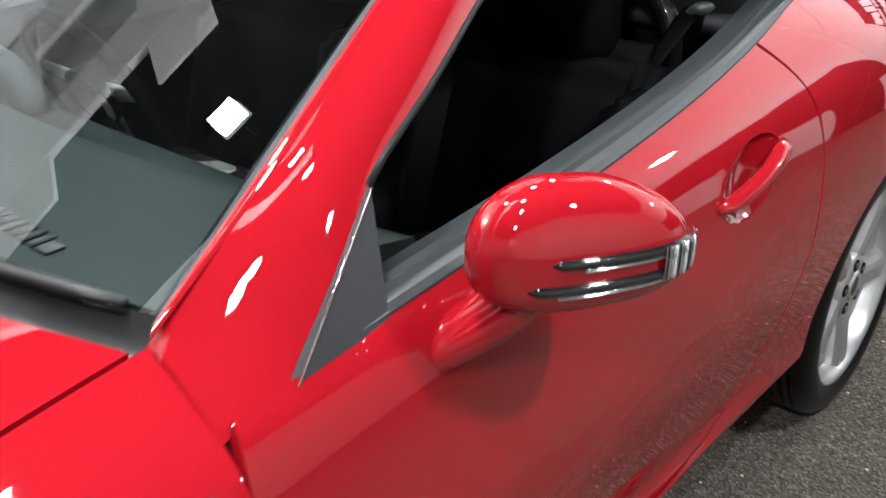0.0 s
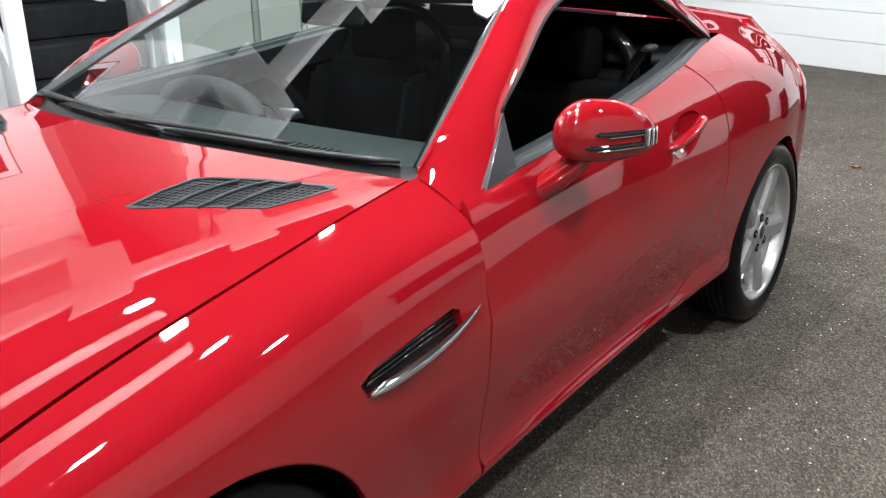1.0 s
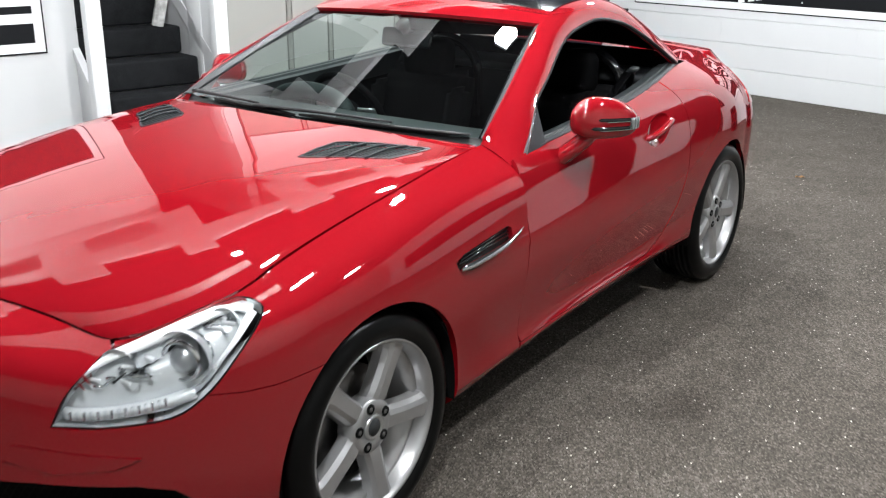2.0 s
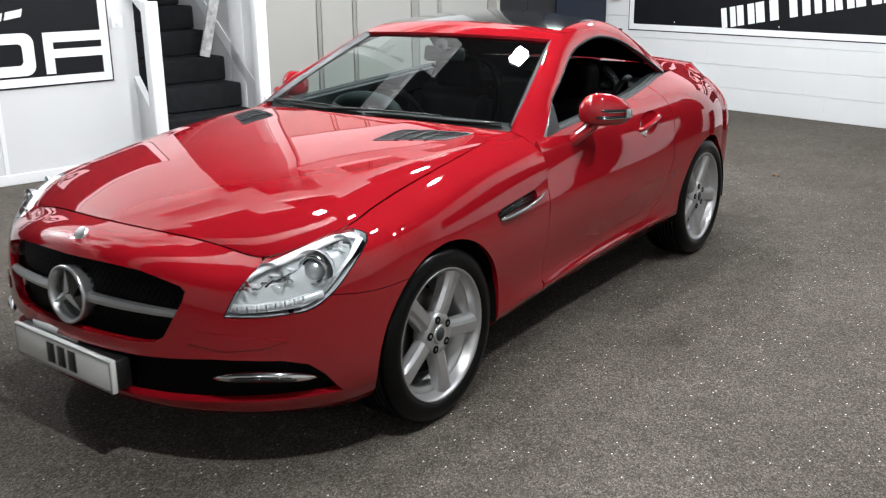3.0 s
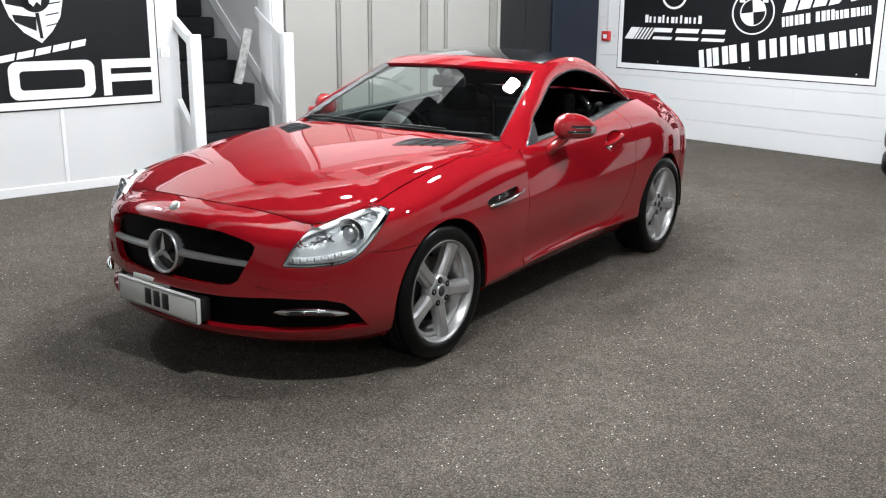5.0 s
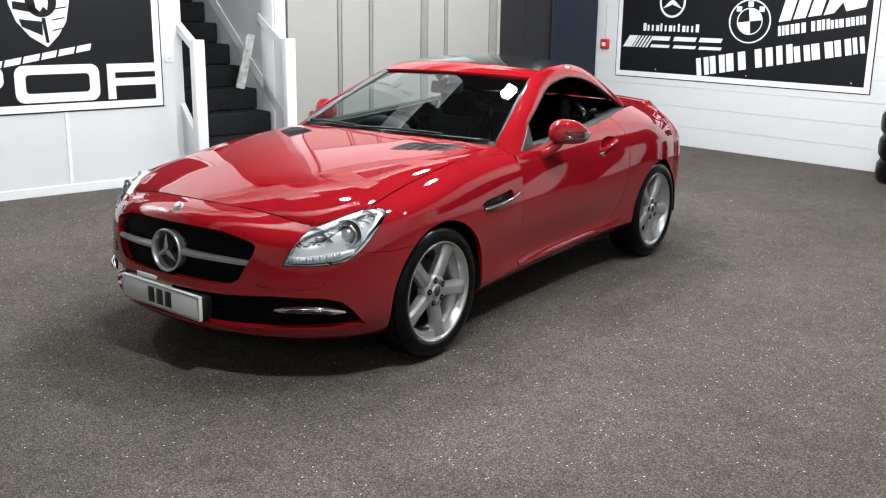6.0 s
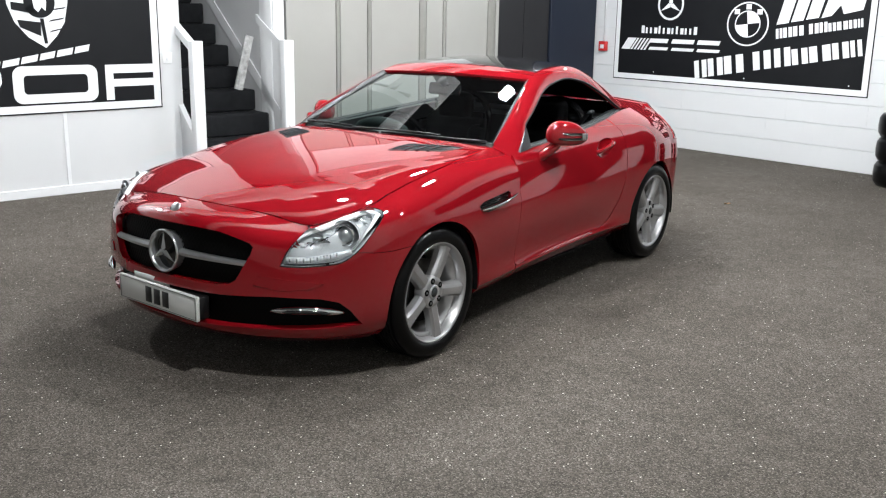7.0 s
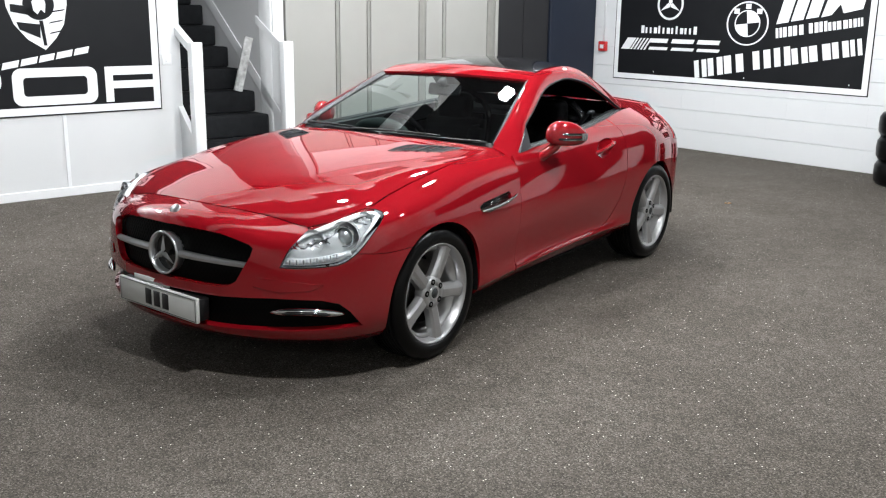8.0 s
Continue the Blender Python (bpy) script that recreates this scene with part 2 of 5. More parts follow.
def trim(bm, poly, keep):
    """Cuts the flat grid along a polygon and keeps what lies in or out of it."""
    poly = [tuple(p) for p in poly]
    lo = (min(p[0] for p in poly), min(p[1] for p in poly))
    hi = (max(p[0] for p in poly), max(p[1] for p in poly))
    for (x0, y0), (x1, y1) in zip(poly, poly[1:] + poly[:1]):
        if abs(x1 - x0) + abs(y1 - y0) < 1e-6:
            continue
        faces = [f for f in bm.faces if max(v.co.x for v in f.verts) > lo[0] - 1e-5 and min(v.co.x for v in f.verts) < hi[0] + 1e-5
                 and max(v.co.y for v in f.verts) > lo[1] - 1e-5 and min(v.co.y for v in f.verts) < hi[1] + 1e-5]
        geom = list({e for f in faces for e in f.edges}) + list({v for f in faces for v in f.verts}) + faces
        bmesh.ops.bisect_plane(bm, geom=geom, dist=1e-5, plane_co=(x0, y0, 0), plane_no=(y1 - y0, x0 - x1, 0))
    gone = []
    for f in bm.faces:
        c = f.calc_center_median()
        if inside(poly, c.x, c.y) != (keep == "in"):
            gone.append(f)
    bmesh.ops.delete(bm, geom=gone, context="FACES")
    return bm


def lay(bm, surface, side=1, both=False, lip=0.0, weld=True):
    """Lays the cut flat grid on a surface of the left half; side -1 mirrors it, both joins the halves; lip turns the rims inwards."""
    if both:
        twin = bm.copy()
    for v in bm.verts:
        p = surface(v.co.x, v.co.y)
        v.co = (p[0] * side, p[1], p[2])
    if side < 0:
        bmesh.ops.reverse_faces(bm, faces=bm.faces)
    if both:
        for v in twin.verts:
            p = surface(v.co.x, v.co.y)
            v.co = (-p[0], p[1], p[2])
        bmesh.ops.reverse_faces(twin, faces=twin.faces)
        me = bpy.data.meshes.new("half")
        twin.to_mesh(me)
        twin.free()
        bm.from_mesh(me)
        bpy.data.meshes.remove(me)
    bmesh.ops.remove_doubles(bm, verts=bm.verts, dist=0.0004)
    bm.normal_update()
    if lip:
        rim = [e for e in bm.edges if e.is_boundary]
        way = {v: v.normal.copy() for e in rim for v in e.verts}
        got = bmesh.ops.extrude_edge_only(bm, edges=rim)
        fresh = [g for g in got["geom"] if isinstance(g, bmesh.types.BMVert)]
        old = {}
        for v in fresh:
            for e in v.link_edges:
                o = e.other_vert(v)
                if o in way and (o.co - v.co).length < 1e-7:
                    old[v] = o
        for v in fresh:
            if v in old:
                v.co -= way[old[v]] * lip
        for e in rim:
            e.smooth = False
    return bm


# ---- the room
def in_room(ob):
    ob.matrix_world = ROOM @ ob.matrix_world
    return ob


def setting(name, bm, material, label, category):
    return in_room(tagged(link(name, bm, material, smooth=False), label, category, kind="structure"))


setting("floor", box(WALL_U - 3.2, EAST + 0.2, SOUTH - 0.2, WALL_V + 0.2, -0.1, 0.0), CARPET, "dark grey-brown flecked carpet floor, a little worn", "floor")
setting("ceiling", box(WALL_U - 3.2, EAST + 0.2, SOUTH - 0.2, WALL_V + 0.2, CEIL, CEIL + 0.1), CEILING, "dark painted ceiling over the showroom", "ceiling")
# white soffit along the west side: strips lengthwise, and slanted cross panels with dark open bays between
for u0, u1, v0, v1 in ((WALL_U + .032, -3.70, SOUTH, 1.32), (WALL_U + .032, -3.70, 2.5, 4.5), (-3.02, -2.64, SOUTH, 4.5), (-1.02, -.55, SOUTH, 1.03)):
    setting("ceiling_strip", box(u0, u1, v0, v1, SOFFIT + 0.01, SOFFIT + 0.10, 0.004, 1), SOFFIT_WHITE, "white painted soffit strip", "ceiling panel")
for k in range(-6, 3):
    for u0, u1 in ((-3.696, -3.024), (-2.636, -2.25)):
        bm = box(u0, u1, 0.82 + 1.2 * k, 1.25 + 1.2 * k, SOFFIT + 0.015, SOFFIT + 0.06, 0.004, 1)
        for vert in bm.verts:
            vert.co.y -= .30 * (vert.co.x + 2.64)
        setting("ceiling_panel", bm, SOFFIT_WHITE, "slanted white ceiling panel between dark open bays", "ceiling panel")
STAIR_V0, STAIR_V1 = 1.36, 2.40
wall_west = setting("wall_west", box(WALL_U - 0.12, WALL_U, SOUTH, STAIR_V0 - 0.02, 0, CEIL), WHITE_BOARD, "white boarded wall with a low skirting", "wall")
setting("wall_stairwell", box(WALL_U - 3.0, WALL_U - 0.12, STAIR_V0 - 0.14, 1.49, 0, CEIL), WHITE_BOARD, "white painted wall beside the staircase", "wall")
setting("wall_stairwell_inner", box(WALL_U - 3.0, WALL_U - 0.02, STAIR_V1 + 0.02, STAIR_V1 + 0.14, 0, CEIL), WHITE_BOARD, "pale grey wall on the inner side of the staircase", "wall")
setting("wall_stairwell_end", box(WALL_U - 3.1, WALL_U - 3.0, STAIR_V0 - 0.14, STAIR_V1 + 0.14, 0, CEIL), WHITE_BOARD, "white wall at the head of the staircase", "wall")
# beige doors with grey posts, then a dark opening and a navy panel
setting("wall_west_beyond", box(WALL_U - 0.16, WALL_U - 0.06, STAIR_V1 + 0.14, WALL_V + 0.12, 0, CEIL), DARK, "dark backing wall behind the panels", "wall")
for a, b in ((2.56, 3.149), (3.204, 3.547), (3.598, 4.249), (4.353, 4.59), (4.641, 5.275)):
    setting("wall_panel", box(WALL_U - 0.05, WALL_U - 0.012, a + 0.002, b - 0.002, 0.002, CEIL - 0.002, 0.003, 1), BEIGE, "pale beige partition panel between grey posts", "wall panel")
for a, b in ((3.149, 3.204), (3.547, 3.598), (4.249, 4.353), (4.59, 4.641), (5.275, 5.40)):
    bm = box(WALL_U - 0.05, WALL_U, a, b - (b - a) * 0.45, 0.002, CEIL - 0.002, 0.004, 1)
    box(WALL_U - 0.05, WALL_U - 0.02, b - (b - a) * 0.45, b, 0.002, CEIL - 0.002, 0.003, 1, bm)
    setting("wall_post", bm, GREY_STRIP, "grey-brown metal post between beige panels", "wall post")
setting("bulkhead", box(WALL_U - 0.008, WALL_U + 0.03, 2.56, 4.7, 2.5, SOFFIT - .005, 0.004, 1), WHITE_BOARD, "white boarded bulkhead over the beige panels", "wall panel")
setting("wall_edge", box(WALL_U - 0.05, WALL_U, 5.402, 5.448, 0.002, CEIL - 0.002, 0.004, 1), BEIGE, "narrow beige jamb beside the dark opening", "wall panel")
setting("navy_panel", box(WALL_U - 0.05, WALL_U - 0.01, 6.35, WALL_V - 0.02, 0.002, CEIL - 0.002, 0.004, 1), NAVY, "dark navy painted panel in the corner", "wall panel")
for k in range(2):
    bm = box(WALL_U - 0.05, WALL_U - 0.03, 5.46 + 0.44 * k, 5.89 + 0.44 * k, 0.004, 2.3, 0.004, 1)
    setting("dark_door", bm, DARK, "black door leaf in shadow", "door")

wall_north = setting("wall_north", box(WALL_U - 0.2, EAST, WALL_V + 0.006, WALL_V + 0.2, 0, CEIL), WHITE_WALL, "white painted blockwork wall", "wall")
# unseen east and south walls, added; their beige sets the bounce onto the car
setting("wall_east", box(EAST, EAST + 0.15, SOUTH, WALL_V + 0.2, 0, CEIL), BEIGE, "plain beige side wall, unseen, added to return soft light to the car", "wall")
setting("wall_south", box(WALL_U - 3.2, EAST + 0.2, SOUTH - 0.15, SOUTH, 0, CEIL), BEIGE, "plain beige end wall, unseen, added to close the room and limit bounce", "wall")

# dark boards farther along the north wall, seen mirrored in the car's side
for u0, u1, z0, z1 in ((0.75, 4.9, 1.02, 2.5), (2.07, 2.43, 0.004, 1.015), (1.10, 1.72, 0.004, 1.015)):
    setting("wall_board", box(u0, u1, WALL_V - 0.034, WALL_V - 0.010, z0, z1, 0.004, 1), SIGN_BLACK, "plain black board fixed to the white wall", "wall panel")

# skirting and board joint on the west wall
setting("skirting", box(WALL_U, WALL_U + 0.018, SOUTH, STAIR_V0 - 0.02, 0, 0.078, 0.004, 1), WHITE_GLOSS, "low white painted skirting board", "skirting board")
for v in (-3.24, -2.04, -0.87, 0.345):
    setting("board_joint", box(WALL_U + 0.0005, WALL_U + 0.008, v - 0.016, v + 0.016, 0.08, 2.4, 0.002, 1), WHITE_GLOSS, "thin white cover strip over a board joint", "trim")

# small square floodlights hung over the floor, some added as unseen fill: along, across, brightness
# (-3.5, -1.2) and (4.7, -4.6) are unseen, added to fill west wall and foreground
LAMPS = [(-1.02, 2.15, .8), (-1.18, .87, .5), (-3.5, -1.2, .6), (.87, .45, .45), (.07, 1.04, .7), (2.05, -.9, .95), (2.05, 2.3, .8), (4.7, -4.6, .25),
         # these three are unseen too, added to brighten the north wall
         (-1.9, 4.0, .7), (-1.8, 5.6, .6), (1.3, 5.9, .4)]
GLOWS = {k: glow("led_floodlight", (0.95, 0.98, 1.0), LAMP_GLOW * k) for k in sorted({q[2] for q in LAMPS})}
for u, v, power in LAMPS:
    lamp = thing("ceiling_light", "small square white led floodlight hung from the ceiling, several added as unseen fill", "ceiling light", "ceiling floodlights")
    part("case", box(-0.072, 0.072, -0.072, 0.072, 0.001, 0.028, 0.006, 2), WHITE_GLOSS, lamp, "white metal case")
    part("diffuser", box(-0.062, 0.062, -0.062, 0.062, -0.075, 0.0005), GLOWS[power], lamp, "glowing white diffuser")
    part("hanger", sweep([(0, 0, 0.028), (0, 0, CEIL - LAMP_Z)], .004, 6), BLACK_PLASTIC, lamp, "thin black hanger")
    lamp.matrix_world = ROOM @ Matrix.Translation((u, v, LAMP_Z))


# ---- the staircase
RISE, GOING, NOSE_U, FIRST = 0.207, 0.255, -3.70, 0.162
stairs = thing("staircase", "straight flight of stairs covered in charcoal carpet", "staircase")
for k in range(11):
    bm = box(NOSE_U - GOING * (k + 1) - 0.02, NOSE_U - GOING * k, (1.56 if k < 3 else 1.50), STAIR_V1 - 0.02, FIRST + RISE * (k - 1) if k else 0.001, FIRST + RISE * k, 0.022, 3)
    part("step", bm, STAIR_CARPET, stairs)
in_room(stairs)


def slope_board(v0, v1, u0, z0, u1, z1, tall, bm=None):
    bm = bm or bmesh.new()
    return prism([(u0, z0), (u1, z1), (u1, z1 + tall), (u0, z0 + tall)], v1 - v0, "y", v0, bm)


SL = RISE / GOING
string = slope_board(STAIR_V1 + 0.005, STAIR_V1 + 0.016, NOSE_U + 0.1, 0.12, NOSE_U - 2.75, 0.12 + SL * 2.85, 0.13)
setting("stair_string", string, WHITE_GLOSS, "white painted sloping skirting beside the stairs", "skirting board")

# balustrades: newel post, handrail, and a boarded side below
for v, name in ((1.425, "outer"), (2.375, "inner")):
    rail = thing("stair_balustrade", "white painted newel post with sloping handrail" + (", beside the wall" if name == "outer" else " and panel below"), "balustrade", "stair balustrades")
    part("newel_post", box(-3.99, -3.90, v, v + 0.105, 0.0, 1.285, 0.006, 2), WHITE_GLOSS, rail)
    vm = v + 0.02
    part("handrail", slope_board(vm, vm + 0.065, -3.985, 1.185, -4.45, 1.185 + 0.465 * .55, 0.075), WHITE_GLOSS, rail, smooth=False)
    if name == "outer":
        part("bottom_rail", slope_board(vm, vm + 0.05, -3.985, 0.36, -4.42, 0.36 + 0.435 * 1.0, 0.06), WHITE_GLOSS, rail, smooth=False)
        part("back_post", box(-4.46, -4.36, v - 0.01, v + 0.075, 0.0, 2.6, 0.006, 2), WHITE_GLOSS, rail)
        part("base_panel", prism([(-3.985, 0.0), (-3.985, 0.36), (-4.36, 0.36 + 0.375 * 1.0), (-4.36, 0.0)], 0.02, "y", vm + 0.015), WHITE_GLOSS, rail, smooth=False)
    else:
        part("side_panel", prism([(-3.985, 0.0), (-3.985, 1.19), (-4.18, 1.19 + 0.195 * .55), (-4.18, 0.0)], 0.03, "y", vm + 0.015), WHITE_GLOSS, rail, smooth=False)
        part("back_post", box(-4.40, -4.18, v + .03, v + 0.09, 0.0, 2.6, 0.006, 2), WHITE_GLOSS, rail)
    in_room(rail)


# ---- car shape: plan curve of the body side, and seven levels from sill to shoulder
YB, YR = -0.20, 2.75          # the side runs between these; the nose and the tail are quarter ovals
NOSE, TAIL = 0.66, 0.42


def curve(knots, x):
    """Smooth monotone curve through (x, value) knots."""
    n = len(knots)
    if x <= knots[0][0]:
        return knots[0][1]
    if x >= knots[-1][0]:
        return knots[-1][1]
    i = 0
    while knots[i + 1][0] < x:
        i += 1

    def slope(k):
        if k == 0 or k == n - 1:
            a, b = (0, 1) if k == 0 else (n - 2, n - 1)
            return (knots[b][1] - knots[a][1]) / (knots[b][0] - knots[a][0])
        h0, h1 = knots[k][0] - knots[k - 1][0], knots[k + 1][0] - knots[k][0]
        d0, d1 = (knots[k][1] - knots[k - 1][1]) / h0, (knots[k + 1][1] - knots[k][1]) / h1
        if d0 * d1 <= 0:
            return 0.0
        return (h0 + h1) * d0 * d1 / (h1 * d0 + h0 * d1) if abs(h1 * d0 + h0 * d1) > 1e-12 else 0.0
    (x0, y0), (x1, y1) = knots[i], knots[i + 1]
    h = x1 - x0
    t = (x - x0) / h
    m0, m1 = slope(i) * h, slope(i + 1) * h
    return (2 * t**3 - 3 * t**2 + 1) * y0 + (t**3 - 2 * t**2 + t) * m0 + (3 * t**2 - 2 * t**3) * y1 + (t**3 - t**2) * m1


BENDS = {}


def spline(knots, x):
    """Curve through (x, value) knots with an even bend (natural cubic), for surfaces that mirror."""
    key = tuple(knots)
    if key not in BENDS:
        n = len(knots)
        m = np.zeros((n, n))
        r = np.zeros(n)
        m[0, 0] = m[-1, -1] = 1
        for k in range(1, n - 1):
            h0, h1 = knots[k][0] - knots[k - 1][0], knots[k + 1][0] - knots[k][0]
            m[k, k - 1], m[k, k], m[k, k + 1] = h0, 2 * (h0 + h1), h1
            r[k] = 6 * ((knots[k + 1][1] - knots[k][1]) / h1 - (knots[k][1] - knots[k - 1][1]) / h0)
        BENDS[key] = [float(v) for v in np.linalg.solve(m, r)]
    q = BENDS[key]
    x = min(max(x, knots[0][0]), knots[-1][0])
    i = 0
    while i < len(knots) - 2 and knots[i + 1][0] < x:
        i += 1
    (x0, y0), (x1, y1) = knots[i], knots[i + 1]
    h = x1 - x0
    a, b = (x1 - x) / h, (x - x0) / h
    return a * y0 + b * y1 + ((a**3 - a) * q[i] + (b**3 - b) * q[i + 1]) * h * h / 6


HALF_WIDTH = [(-0.2, .893), (0, .901), (.35, .897), (.8, .886), (1.3, .884), (1.8, .889), (2.2, .900), (2.45, .898), (2.75, .852)]
# (station, inset, height) of each level
LEVELS = [
    [(-1.2, .10, .19), (-.7, .09, .19), (-.35, .08, .19), (0, .08, .20), (.74, .07, .228), (1.8, .07, .248), (2.43, .07, .24), (2.75, .08, .22), (3.75, .10, .22)],
    [(-1.2, .022, .235), (-.7, .022, .235), (-.35, .03, .24), (0, .03, .25), (.74, .019, .284), (1.8, .019, .306), (2.43, .03, .28), (2.75, .04, .27), (3.75, .02, .27)],
    [(-1.2, 0, .36), (-.7, 0, .35), (-.35, .004, .34), (0, .008, .36), (.74, .027, .354), (1.8, .027, .370), (2.43, .006, .40), (2.75, .01, .38), (3.75, 0, .38)],
    [(-1.2, .004, .50), (-.7, .002, .48), (-.2, 0, .51), (.74, 0, .54), (1.8, 0, .55), (2.43, 0, .58), (2.75, 0, .56), (3.75, 0, .55)],
    [(-1.2, .014, .64), (-.9, .016, .625), (-.7, .018, .595), (-.5, .014, .64), (-.2, .008, .68), (.74, .008, .70), (1.8, .006, .735), (2.43, .006, .76), (2.75, .01, .75), (3.75, .005, .74)],
    [(-1.2, .070, .722), (-.9, .078, .697), (-.68, .052, .655), (-.5, .052, .70), (-.35, .058, .735), (-.2, .06, .76), (0, .062, .79), (.31, .056, .822), (.74, .042, .83), (1.6, .04, .862), (2.0, .05, .885), (2.43, .075, .90), (2.75, .10, .885), (3.75, .07, .88)],
]
FENDER_TOP = [(-1.2, .20, .746), (-.9, .195, .728), (-.78, .165, .711), (-.66, .122, .694), (-.5, .128, .733), (-.35, .142, .759), (-.2, .162, .786), (0, .179, .822), (.31, .177, .870), (.55, .188, .895), (.76, .200, .908)]
BELT = [(.70, .08, .876), (.93, .08, .89), (1.6, .106, .93), (2.0, .16, .965), (2.25, .21, .985), (2.5, .24, .985), (2.75, .255, .985), (3.25, .195, .985), (3.75, .13, .98)]
# split into a pair of curves a level
def pair(rows):
    return [(s, i) for s, i, z in rows], [(s, z) for s, i, z in rows]


LOWER = [pair(rows) for rows in LEVELS]
TOP_FRONT, TOP_REAR = pair(FENDER_TOP), pair(BELT)


def plan(s):
    """Place and outward direction on the plan curve at station s."""
    if s < YB:
        f = (s - YB + 1) * math.pi / 2
        w = HALF_WIDTH[0][1]
        nx, ny = math.sin(f) / w, -math.cos(f) / NOSE
        d = math.hypot(nx, ny)
        return w * math.sin(f)**.95, YB - NOSE * math.cos(f)**.95 if f < 1.5707 else YB, nx / d, ny / d
    if s > YR:
        f = (YR + 1 - s) * math.pi / 2
        w = HALF_WIDTH[-1][1]
        c, q = math.cos(f), math.sin(f)
        nx, ny = q / w, c / TAIL
        d = math.hypot(nx, ny)
        return w * q**.75, YR + TAIL * c**.75, nx / d, ny / d
    return spline(HALF_WIDTH, s), s, 1.0, 0.0


STATIONS = {}


def station(s, rear):
    """Insets and heights of the seven levels at a station."""
    key = (round(s, 6), rear)
    if key not in STATIONS:
        top = TOP_REAR if rear else TOP_FRONT
        ins = tuple((k, spline(lv[0], s)) for k, lv in enumerate(LOWER)) + ((6, spline(top[0], s)),)
        zs = tuple((k, spline(lv[1], s)) for k, lv in enumerate(LOWER)) + ((6, spline(top[1], s)),)
        STATIONS[key] = (ins, zs, plan(s))
    return STATIONS[key]


def fade(x):
    x = max(0.0, min(1.0, x))
    return x * x * (3 - 2 * x)


def body(s, h, rear=False, out=0.0):
    """A point of the left body side: station s, level h from 0 (sill) to 6 (shoulder edge)."""
    ins, zs, (x, y, nx, ny) = station(s, rear)
    i, z = spline(ins, h) - out, spline(zs, h)
    if .3 < s < 1.5:                             # pressed line that leaves the wing vent and dies out in the door
        i -= .006 * fade((s - .30) / .3) * fade((1.5 - s) / .7) * math.exp(-abs(z - .645 - .04 * (s - .7)) / .03)
    return Vector((0.0 if s <= -1.1999 else x - nx * i, y - ny * i, z))


def level_at(s, z, rear=False):
    lo, hi = 0.0, 6.0
    for _ in range(30):
        mid = (lo + hi) / 2
        if body(s, mid, rear).z < z:
            lo = mid
        else:
            hi = mid
    return (lo + hi) / 2


def at_yz(y, z, rear=False):
    """Station and level of the side's point at y, z."""
    s = y
    for _ in range(12):
        h = level_at(s, z, rear)
        s += (y - body(s, h, rear).y) * (0.8 if s > YB else 0.5)
    return s, level_at(s, z, rear)


# ---- the car
car = thing("sports_car", "glossy red two-seat hardtop roadster with silver wheels, windows lowered", "car")


def fender_surface(s, h):
    return body(s, h)


def quarter_surface(s, h):
    return body(s, h, True)


def disc(yc, zc, r, rear, n=28):
    """A wheel arch as a polygon in stations and levels, open below."""
    pts = []
    for k in range(n + 1):
        a = math.pi * k / n
        y, z = yc + r * math.cos(a), zc + r * math.sin(a)
        pts.append(at_yz(y, z, rear))
    return [(pts[0][0], -0.5)] + pts + [(pts[-1][0], -0.5)]


ARCH_F, ARCH_R = disc(0.005, 0.305, 0.352, False), disc(2.43, 0.305, 0.350, True)
LAMP = [(-.762, 3.50), (-.626, 3.47), (-.534, 3.43), (-.455, 3.71), (-.385, 4.25), (-.312, 5.05), (-.325, 5.55), (-.352, 5.86), (-.46, 5.88), (-.57, 5.88), (-.664, 5.82), (-.712, 4.7)]


def rounded(poly, keep=()):
    """Cuts the corners of a polygon twice, but for those to be kept."""
    for turn in range(2):
        out = []
        for k, p in enumerate(poly):
            if p in keep:
                out.append(p)
                continue
            for q in (poly[k - 1], poly[(k + 1) % len(poly)]):
                out.append((p[0] + (q[0] - p[0]) * .22, p[1] + (q[1] - p[1]) * .22))
        poly = out
    return poly


LAMP = rounded(LAMP, (LAMP[0],))
GRILLE = [(-1.3, 4.36), (-1.167, 4.36), (-.983, 4.31), (-.872, 4.12), (-.858, 4.0), (-.866, 3.73), (-.92, 2.9), (-.945, 2.74), (-.989, 2.66), (-1.161, 2.6), (-1.3, 2.6)]
INTAKE = [(-1.3, 2.25), (-.98, 2.32), (-.802, 2.44), (-.62, 2.42), (-.55, 2.3), (-.505, 2.01), (-.451, 1.40), (-.547, 1.37), (-.75, 1.3), (-.993, 1.19), (-1.3, 1.16)]
SIDE_VENT = [(.320, 3.90), (.36, 3.99), (.598, 4.12), (.620, 4.05), (.625, 3.80), (.60, 3.73), (.40, 3.63), (.335, 3.72)]
DOOR = [(.7405, 6.1), (.7240, 5.0), (.7180, 4.0), (.7140, 3.0), (.7120, 1.7), (.725, 1.32), (1.45, 1.30), (1.66, 1.55), (1.80, 2.0), (1.90, 2.6), (1.955, 3.3), (1.965, 4.2), (1.95, 5.2), (1.925, 6.1)]

HANDLE_CUP = [(1.70 + .105 * math.cos(2 * math.pi * k / 18) , 4.60 + .40 * math.sin(2 * math.pi * k / 18) + .9 * .105 * math.cos(2 * math.pi * k / 18)) for k in range(18)]


def widened(poly, d):
    """A polygon grown by d stations, a matching share of levels, about its middle."""
    cx, cy = sum(p[0] for p in poly) / len(poly), sum(p[1] for p in poly) / len(poly)
    wx, wy = max(abs(p[0] - cx) for p in poly), max(abs(p[1] - cy) for p in poly)
    return [(cx + (x - cx) * (1 + d / wx), cy + (y - cy) * (1 + 10 * d / wy)) for x, y in poly]


